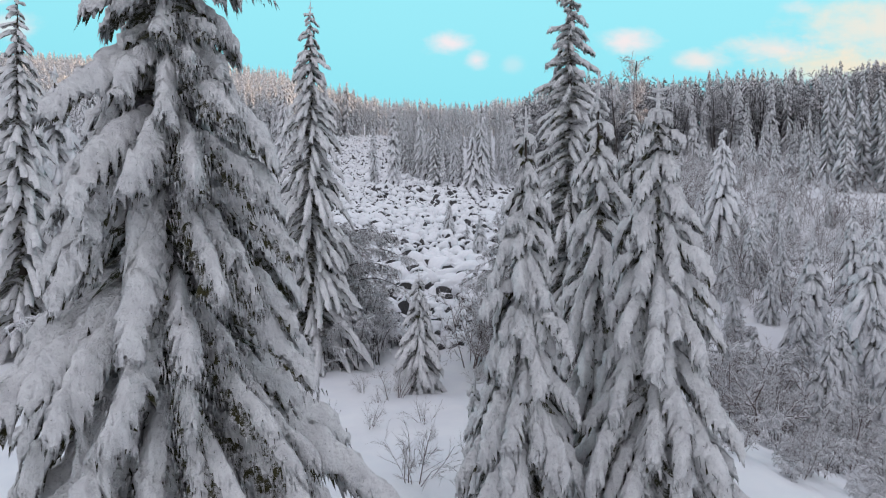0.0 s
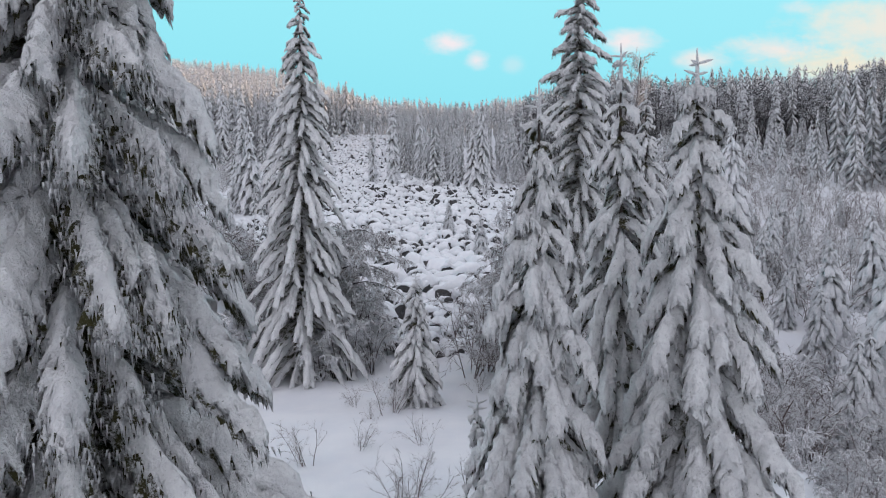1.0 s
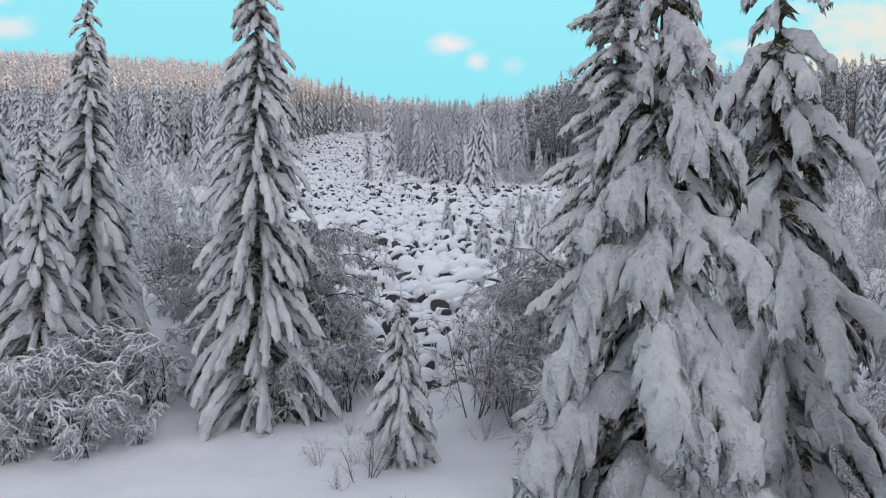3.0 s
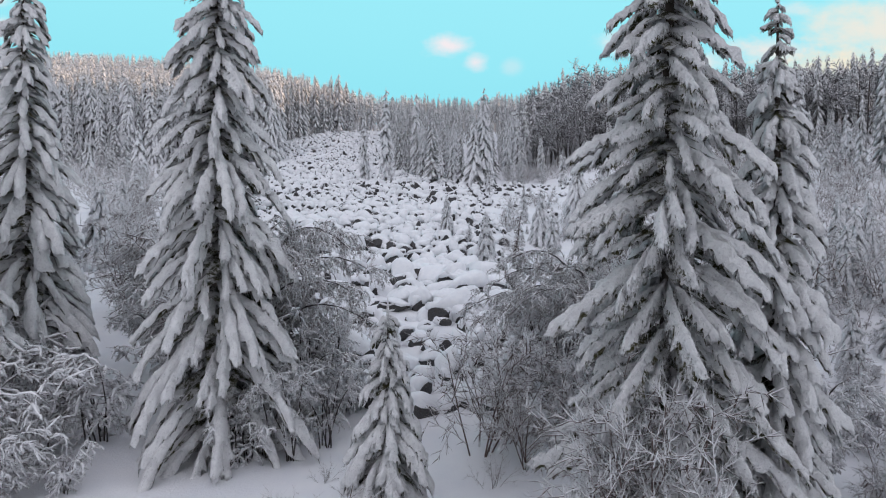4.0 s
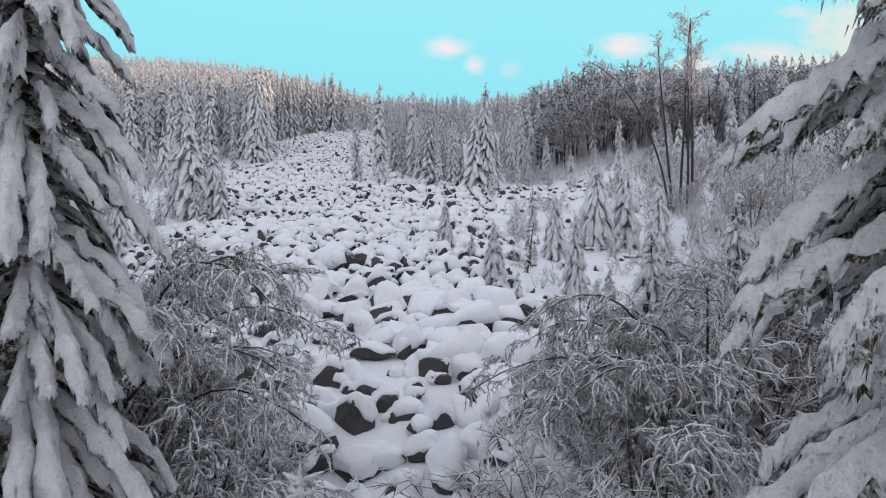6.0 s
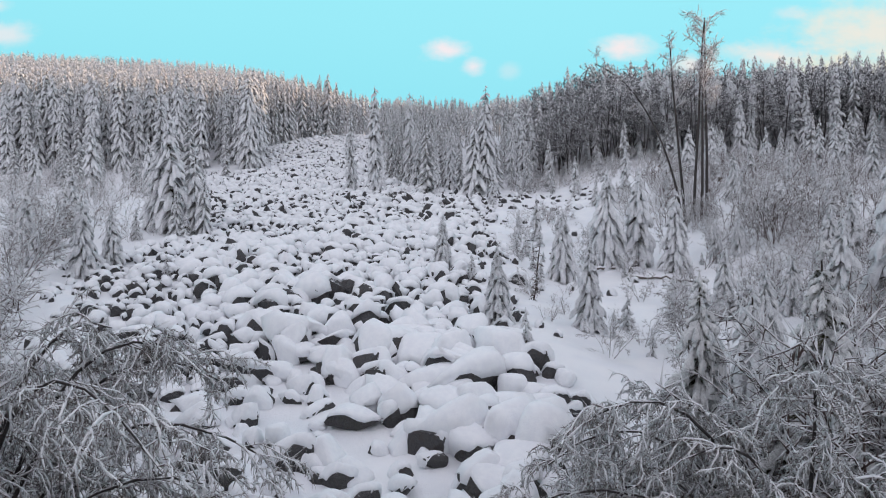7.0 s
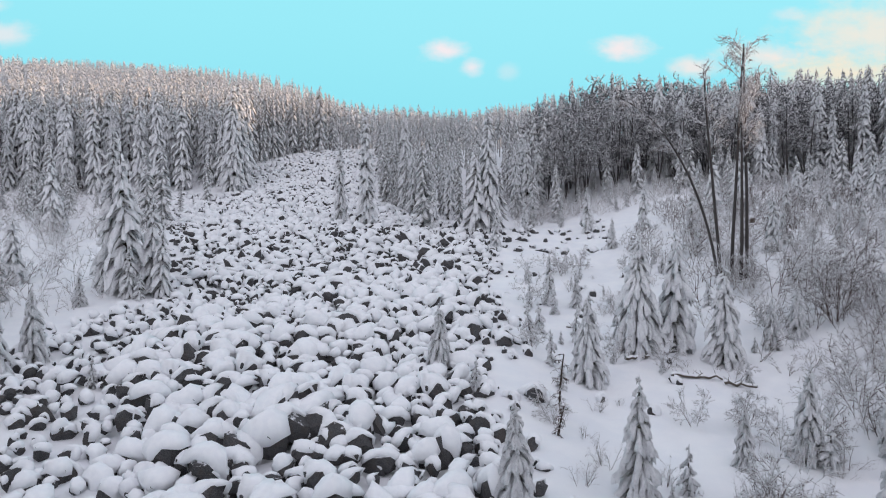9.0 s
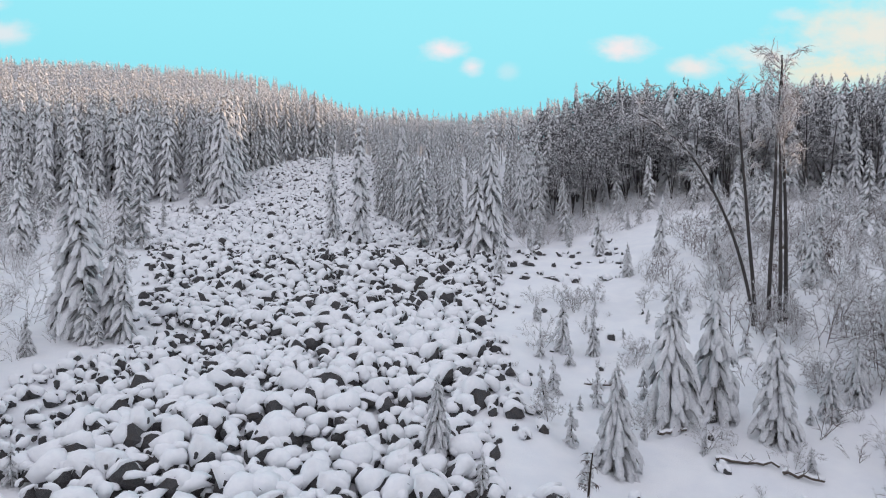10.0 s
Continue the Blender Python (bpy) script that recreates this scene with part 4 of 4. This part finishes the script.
beech_spots = []
count = 0
for x, y in forest:
    beechy = x > 24 and y > 150 and rng.random() < (0.86 if x / y < 0.36 else 0.45) and y < 300
    tall = (rng.uniform(0.62, 1.12) if y < 215 else rng.uniform(0.66, 1.08)) * (float(np.interp(x / y, [-0.15, -0.10, 0.07, 0.20], [1.0, 0.64, 0.64, 1.0])) if y < 330 else 1.0)
    depth = y - np.interp(x, FRONT_X, FRONT_Y)
    if x < -24 and y < 222:
        tall = rng.uniform(0.80, 1.22)
    if beechy:
        beech_spots.append((x, y))
        continue
    if count < 130 and y > 150 and -150 < x < 95 and depth < 14:
        count += 1
        again(wood_kinds[int(rng.integers(5))], x, y, rng.uniform(0, 360), tall, (rng.normal(0, 1.2), rng.normal(0, 1.2)))
        continue
    broad = rng.uniform(0.8, 1.25)
    beside = in_field(x, y - 14) or in_field(x + 10, y) or in_field(x - 10, y) or in_field(x - 8, y - 10)
    plant(plain_kinds if depth < 26 or beside else inner_kinds if y < 310 else hill_kinds, stand(x, y, rng.uniform(0, 360), tall * 0.92) @ Matrix.Diagonal((broad, broad, 1, 1)))
for x, y, tall in saplings:
    plant(plain_kinds, stand(x, y, rng.uniform(0, 360), tall / 24.0) @ Matrix.Diagonal((1.5, 1.5, 1, 1)))
edge_woods = tagged(new("wood_edge", mid_dark.mesh("wood_edge", NEEDLE_MID)), "dense snow-hung spruce forest above the boulders, with added trees to the right that block the sun", "forest", kind="stuff")
tagged(part("snow_load", mid_snow.mesh("snow_load", BOUGH_FAR), edge_woods), kind="stuff")
woods = tagged(new("far_woods", far_dark.mesh("far_woods", NEEDLE_HAZED)), "dense frosted spruce forest on the far slope", "forest", kind="stuff")
tagged(part("snow_load", far_snow.mesh("snow_load", BOUGH_HAZED), woods), kind="stuff")

# ---------------------------------------------------------------- beeches, bare trees
BEECH = [(11, 0.33, 0.95, 0.0, 0.30, 5, 0.36), (4, 0.50, 0.80, 0.06, 0.5, 3, 0.2), (0, 0, 0, 0.12, 0, 2, 0)]
BEECH_SPRAY = (7, 0.85, 0.085, 0.45)


def forked(seed, tall, radius):
    r = np.random.default_rng(seed)
    a = r.uniform(0, 6.28)
    return [((0, 0, -0.5), (k * math.cos(a + 2.2 * k * 9), k * math.sin(a + 2.2 * k * 9), 1), tall * (1 - 0.9 * k), radius * (1 - 2 * k)) for k in (0.03, 0.10, 0.15)]


beeches = [bare_tree("beech", "tall leafless beech with rimed branches at the forest edge", "beech tree", 70 + k, forked(70 + k, 20.0, 0.24), BEECH, BEECH_SPRAY, STEM, TWIG_FAR) for k in range(4)]
THIN = [(6, 0.34, 0.95, 0.0, 0.34, 3, 0.40), (2, 0.5, 0.75, 0.04, 0.6, 2, 0.2), (0, 0, 0, 0.06, 0, 1, 0)]
thin_kinds = [[s.arrays() for s in twigs(80 + k, forked(80 + k, 20.0, 0.26), THIN, (5, 1.2, 0.15, 0.2))] for k in range(3)]
far_twigs = Soup()
used = 0
for i, (x, y) in enumerate(beech_spots):
    size = rng.uniform(0.74, 0.98) * float(np.interp(x, [24, 48], [0.72, 1.0]))
    if i >= 110 and y - np.interp(x, FRONT_X, FRONT_Y) > 60:
        continue
    if i < 110:
        if used < 4:
            set_at(beeches[used], x, y, rng.uniform(0, 360), size)
        else:
            again(beeches[i % 4], x, y, rng.uniform(0, 360), size, (rng.normal(0, 2), rng.normal(0, 2)))
        used += 1
        continue
    m = np.array(stand(x, y, rng.uniform(0, 360), size))
    for p, q, t in thin_kinds[i % 3]:
        far_twigs.take(p @ m[:3, :3].T + m[:3, 3], q, t if len(t) else None)
tagged(new("far_beeches", far_twigs.mesh("far_beeches", TWIG_FAR)), "leafless frosted beech wood on the slope", "forest", kind="stuff")

LANKY = [(11, 0.15, 0.75, 0.0, 0.32, 9, 0.62), (7, 0.5, 0.7, 0.0, 0.5, 3, 0.2), (0, 0, 0, 0.03, 0, 2, 0)]
lanky_label = "tall thin leafless tree with a small rimed crown"
for k, (x, y, tall, lean) in enumerate([(33.2, 113.9, 26.0, (-0.02, 0, 1)), (34.6, 113.4, 26.8, (0.02, 0, 1)), (32.4, 114.7, 23.0, (-0.02, 0, 1)), (33.8, 113.0, 22.0, (0.0, 0.02, 1))]):
    set_at(bare_tree("bare_tree", lanky_label, "bare tree", 90 + k, [((0, 0, -0.5), lean, tall, 0.20)], LANKY, (8, 0.7, 0.03, 0.1), STEM, TWIG, 0.02), x, y)
BENT = [(12, 0.12, 0.8, 0.14, 0.3, 16, 0.55), (6, 0.5, 0.7, 0.05, 0.5, 3, 0.2), (0, 0, 0, 0.05, 0, 2, 0)]
set_at(bare_tree("bent_tree", "thin leafless tree bowed over by the snow", "bare tree", 96, [((0, 0, -0.5), (-0.07, -0.01, 1), 25.5, 0.17)], BENT, (8, 0.7, 0.03, 0.3), STEM, TWIG, 0.015), 31.6, 113.5)

# ---------------------------------------------------------------- shrubs
LIGHT = [(6, 0.5, 0.6, 0.02, 0.5, 3, 0.25), (0, 0, 0, 0.06, 0, 2, 0)]
sr = np.random.default_rng(17)
drooping = "leafless birch bowed low with rime-thick hanging twigs"
weeping = [
    laden_shrub("birch", drooping, "birch tree", 110, 7.6, 6.6, 11, 26, 5, 1.15, 0.36, 0.015, 20, 0.55),
    laden_shrub("birch", drooping, "birch tree", 111, 7.0, 5.6, 11, 24, 5, 1.1, 0.36, 0.015, 20, 0.65),
]
arching = [laden_shrub("shrub", "shrub bent to the ground by thick white rime", "shrub", 113 + k, 2.4, 1.9, 9, 11, 4, 0.62, 0.28, 0.027, 10) for k in range(2)]
rimed = [laden_shrub("shrub", "leafless shrub with rime-white twigs", "shrub", 120 + k, 3.9, 2.2, 8, 14, 4, 0.75, 0.24, 0.018, 13) for k in range(3)]
BUSH = [(6, 0.55, 0.65, 0.06, 0.5, 2, 0.15), (4, 0.5, 0.7, 0.06, 0.6, 2, 0.2), (0, 0, 0, 0.08, 0, 1, 0)]
bushes = [bare_tree("shrub", "leafless rime-white bush on the open slope", "shrub", 125 + k, clump(sr, 4, 0.5, 4.0, 0.05), BUSH, (6, 0.34, 0.026, 0.1), TWIG, TWIG, 0.12) for k in range(3)]
brown = [bare_tree("shrub", "brown leafless shrub lightly dusted with rime", "shrub", 130 + k, clump(sr, 6, 0.4, 3.4, 0.03), BUSH, (7, 0.42, 0.017, 0.0), TWIG_DARK, TWIG_BROWN, 0.12) for k in range(2)]
sparse = [bare_tree("shrub", "low thin leafless shrub in the snow", "shrub", 140 + k, clump(sr, 7, 0.5, 2.0, 0.02), LIGHT, (7, 0.30, 0.011, 0.0), TWIG_DARK, TWIG, 0.12) for k in range(3)]
set_at(bushes[0], 22.0, 62.0, 0, 0.9)
set_at(bushes[1], 26.0, 70.0, 0, 0.8)
set_at(bushes[2], 30.0, 88.0, 0, 0.9)
set_at(weeping[0], -9.4, 45.0, 0, 1.28)
set_at(weeping[1], 8.4, 46.2, 176, 1.28)
set_at(arching[0], -16.5, 35.5, 20, 1.0)
set_at(arching[1], -12.6, 37.6, -60, 0.9)
set_at(rimed[0], -5.6, 43.6, 0, 1.5)
set_at(rimed[1], 8.6, 46.0, 0, 1.6)
set_at(rimed[2], -17.5, 41.5, 0, 1.3)
set_at(brown[0], 1.7, 40.5, 0, 1.35)
set_at(brown[1], 5.6, 44.5, 0, 1.2)
set_at(sparse[0], -4.9, 25.9, 0, 0.9)
set_at(sparse[1], -1.0, 21.5, 0, 1.1)
set_at(sparse[2], -2.6, 33.0, 0, 1.0)
WEEPS = [(-13.5, 49.0, 0.95), (-15.5, 51.0, 0.55), (14.0, 55.0, 0.5), (16.0, 47.0, 0.6)]
ARCHES = [(-18.6, 34.8, 1.3), (-14.6, 36.2, 1.3), (-20.5, 37.5, 1.6), (-16.8, 37.4, 1.7), (-17.6, 39.4, 1.9), (-15.5, 40.0, 1.7), (-18.5, 42.5, 2.1), (-21.5, 43.5, 2.2), (-13.5, 41.5, 1.8), (-24.5, 40.5, 1.8), (-6.2, 43.2, 1.5), (-4.0, 44.6, 1.2), (-7.4, 39.4, 1.3), (-11.5, 44.8, 1.7), (5.6, 50.6, 1.1), (16.0, 44.0, 1.5), (18.5, 38.5, 1.3), (20.5, 47.0, 1.5), (24.5, 46.0, 1.4), (15.4, 29.4, 0.8), (17.6, 28.2, 0.9), (18.8, 31.4, 1.0), (16.4, 33.2, 0.9), (14.6, 26.8, 0.55), (20.8, 28.6, 1.0), (19.5, 36.0, 1.1)]
RIMED = [(-4.9, 45.0, 1.35), (-4.3, 41.3, 1.0), (5.4, 47.0, 1.3), (6.6, 45.5, 1.4), (4.9, 51.0, 1.0), (-5.4, 40.0, 1.1), (-6.5, 40.2, 1.0),
         (5.5, 43.0, 1.4), (8.0, 52.5, 1.3), (12.0, 52.0, 1.4), (14.0, 49.0, 1.3), (11.0, 42.0, 1.5), (14.0, 40.0, 1.4), (-11.0, 47.0, 1.4), (-14.0, 48.5, 1.4), (-16.0, 56.0, 1.3), (16.5, 72.0, 1.1),
         (-20.0, 58.0, 1.2), (-24.0, 66.0, 1.2), (-29.0, 76.0, 1.2), (-33.0, 82.0, 1.3), (-36.0, 88.0, 1.5), (-40.0, 96.0, 1.5), (-44.0, 104.0, 1.3)]
BROWN = [(3.9, 31.0, 1.3), (4.8, 30.2, 1.2), (5.5, 31.6, 1.4), (19.6, 30.8, 1.0), (15.8, 34.8, 1.0), (20.0, 40.0, 1.3), (-10.5, 47.8, 2.2), (-8.8, 48.6, 1.7), (10.4, 50.6, 1.9), (11.8, 49.0, 2.0), (12.8, 51.6, 1.8), (13.5, 46.5, 1.9), (16.2, 71.6, 1.2), (2.7, 41.5, 1.3), (3.6, 39.5, 0.9), (36.0, 100.0, 1.6), (38.0, 103.0, 1.6), (40.0, 99.0, 1.4), (-41.9, 102.1, 1.4), (4.5, 40.0, 1.0), (-38.0, 93.0, 1.2), (34.0, 110.0, 1.0), (31.0, 111.5, 0.9)]
ARCHES += [(sr.uniform(14, 34), sr.uniform(27, 60), sr.uniform(0.5, 1.0)) for _ in range(8)]
ARCHES += [(12.6, 22.8, 0.45), (14.2, 24.6, 0.6), (16.2, 24.0, 0.55), (12.0, 26.4, 0.5), (18.4, 25.6, 0.7), (14.8, 22.0, 0.4)]
BROWN += [(13.4, 23.6, 0.5), (15.4, 25.6, 0.6), (17.2, 23.0, 0.5), (11.6, 24.8, 0.45), (19.6, 27.0, 0.7)]
BROWN += [(24.0, 62.0, 1.0), (27.0, 66.0, 1.1), (33.0, 70.0, 1.1), (36.0, 76.0, 1.1), (23.0, 80.5, 0.8), (19.5, 83.0, 0.7)]
RIMED += [(26.0, 60.0, 1.0), (31.0, 68.0, 1.0), (34.0, 64.0, 1.1), (38.0, 72.0, 1.1), (29.5, 73.0, 0.9), (20.5, 78.0, 0.6), (25.0, 83.5, 0.8), (17.0, 84.0, 0.6)]
BROWN += [(-19.0, 57.0, 1.7), (-21.0, 60.0, 1.5), (-17.5, 55.5, 1.5)]
BROWN += [(sr.uniform(13, 34), sr.uniform(26, 62), sr.uniform(0.5, 1.0)) for _ in range(14)]
for kinds, spots in ((weeping, WEEPS), (arching, ARCHES), (rimed, RIMED), (brown, BROWN)):
    for x, y, size in spots:
        some = bushes if kinds is rimed and y > 54 else kinds
        again(some[int(sr.integers(len(some)))], x, y, sr.uniform(0, 360), size * sr.uniform(0.92, 1.08))


for _ in range(16):
    again(sparse[int(sr.integers(3))], sr.uniform(-6.5, 2.5), sr.uniform(20, 38), sr.uniform(0, 360), sr.uniform(0.3, 0.7))


def on_right_slope():
    while True:
        x, y = 11 + 78 * sr.random() ** 1.45, 32 + 126 * sr.random() ** 1.35
        if x > np.interp(y, [36, 60, 80, 95, 110, 152], [16, 24, 27, 30, 31, 38]) and not in_field(x, y):
            return x, y


def beyond_the_hollow():
    while True:
        x, y = on_right_slope()
        if y > 62:
            return x, y


def on_forest_edge():
    x = sr.uniform(16, 105)
    return x, np.interp(x, [16, 45, 80, 105], [172, 178, 176, 170]) + sr.uniform(-10, 30)


def on_left_slope():
    while True:
        x, y = -28 - 75 * sr.random() ** 1.3, 60 + 142 * sr.random() ** 0.75
        if x < np.interp(y, FIELD_Y, FIELD_LEFT) - 3:
            return x, y


for k in range(48):
    x, y = on_right_slope()
    kinds = bushes if sr.random() < 0.6 else sparse if sr.random() < 0.5 else brown
    again(kinds[int(sr.integers(len(kinds)))], x, y, sr.uniform(0, 360), sr.uniform(0.5, 1.1))
for k in range(22):
    x, y = on_left_slope()
    again((bushes if sr.random() < 0.6 else sparse)[int(sr.integers(3))], x, y, sr.uniform(0, 360), sr.uniform(0.4, 0.9))
for _ in range(76):
    x, y = sr.uniform(7, 30), sr.uniform(62, 128)
    again((sparse + bushes)[int(sr.integers(6))], x, y, sr.uniform(0, 360), sr.uniform(0.3, 0.8))
# the thicket between them, too dense to count
SCRUB = [(5, 0.55, 0.7, 0.02, 0.6, 2, 0.1), (0, 0, 0, 0.06, 0, 1, 0)]
scrub_kinds = [[s.arrays() for s in twigs(150 + k, clump(sr, 3, 0.55, 2.8, 0.025), SCRUB, (4, 0.5, 0.026, 0.0))] for k in range(4)]
white_scrub, brown_scrub = Soup(), Soup()
for k in range(2000):
    x, y = (on_right_slope() if k % 6 < 2 else beyond_the_hollow()) if k < 950 else on_forest_edge() if k < 1450 else on_left_slope() if k < 1750 else (sr.uniform(26, 62), sr.uniform(70, 140))
    m = np.array(stand(x, y, sr.uniform(0, 360), sr.uniform(0.55, 1.5) * (1.35 if 1450 <= k < 1750 else 1.0)))
    for p, q, t in scrub_kinds[k % 4]:
        (brown_scrub if k % 5 < 2 and (k < 950 or k >= 1750) else white_scrub).take(p @ m[:3, :3].T + m[:3, 3], q, t if len(t) else None)
tagged(new("rimed_thicket", white_scrub.mesh("rimed_thicket", TWIG)), "dense low thicket white with rime", "thicket", kind="stuff")
tagged(new("brown_thicket", brown_scrub.mesh("brown_thicket", TWIG_DARK)), "dense low thicket of brown dusted twigs", "thicket", kind="stuff")

# ---------------------------------------------------------------- dead wood
SNAG = [(16, 0.16, 1.5, 0.10, 0.4, 6, 0.15), (0, 0, 0, 0.2, 0, 2, 0)]
for k, (x, y, tall) in enumerate([(8.5, 84.0, 4.2), (7.6, 80.5, 2.2)]):
    set_at(bare_tree("snag", "dead spruce stem with drooping snow-flecked stubs", "dead tree", 160 + k, [((0, 0, -0.3), (0.05, 0, 1), tall, 0.09)], SNAG, (8, 0.35, 0.025, 0.8), TRUNK, TWIG_DARK), x, y)


def stump(x, y, wide, tall, seed):
    r = np.random.default_rng(seed)
    body, cap = Soup(), Soup()
    turn = np.arange(10) * 2 * math.pi / 10
    flare = wide * (1 + r.normal(0, 0.08, 10))
    rings = [np.stack([flare * k * np.cos(turn), flare * k * np.sin(turn), np.full(10, z)], -1) for k, z in ((1.5, -0.3), (1.12, 0.12), (1.0, tall * 0.6), (0.96, tall), (0.01, tall))]
    body.take(np.concatenate(rings), grid_faces(5, 10, True))
    lid = [np.stack([flare * k * np.cos(turn), flare * k * np.sin(turn), np.full(10, tall + z)], -1) for k, z in ((0.98, 0.0), (1.08, 0.07), (0.95, 0.20), (0.55, 0.28), (0.01, 0.30))]
    cap.take(np.concatenate(lid), grid_faces(5, 10, True))
    ob = tagged(new("tree_stump", body.mesh("tree_stump", BARS)), "old sawn tree stump capped with snow", "stump")
    part("snow_cap", cap.mesh("snow_cap", CAP), ob, "round pad of snow")
    ob.matrix_basis = stand(x, y, 0, 1.0, 0.05)


for k, (x, y) in enumerate([(45.6, 134.2), (52.0, 133.1), (48.5, 129.0), (41.0, 127.5), (56.5, 131.0)]):
    stump(x, y, 0.35 + 0.05 * (k % 3), 0.7 + 0.15 * (k % 2), 170 + k)


def fallen_log(x, y, length, turn, seed):
    r = np.random.default_rng(seed)
    body, cover, stubs = Soup(), Soup(), []
    s = np.linspace(-0.5, 0.5, 9)
    line = np.stack([s * length, 0.12 * np.sin(3 * s), 0.06 * r.normal(0, 1, 9)], -1)
    tube(body, line, 0.14 - 0.06 * (s + 0.5), 7)
    tube(cover, line + [0, 0.02, 0.10], 0.12 - 0.05 * (s + 0.5) + 0.03 * r.random(9), 7)
    for k in range(6):
        at = line[int(r.integers(1, 8))]
        stub = Soup()
        tube(stub, np.array([at, at + [r.normal(0, 0.3), r.normal(0, 0.4), 0.45]]), [0.035, 0.01], 4)
        stubs.append(stub)
    ob = tagged(new("fallen_log", body.mesh("fallen_log", BARS)), "fallen dead stem half buried in snow", "log")
    part("snow_cover", cover.mesh("snow_cover", CAP), ob, "ridge of snow lying on the stem")
    for stub in stubs:
        part("branch_stub", stub.mesh("branch_stub", BARS), ob)
    ob.matrix_basis = pose(x, y, float(land(x, y)) + 0.18, 0, 0, turn)


for k, (x, y, length, turn) in enumerate([(20.2, 91.5, 3.6, -25), (17.0, 95.5, 2.4, 15), (22.6, 89.5, 2.2, -50), (14.2, 104.0, 2.6, -30)]):
    fallen_log(x, y, length, turn, 190 + k)
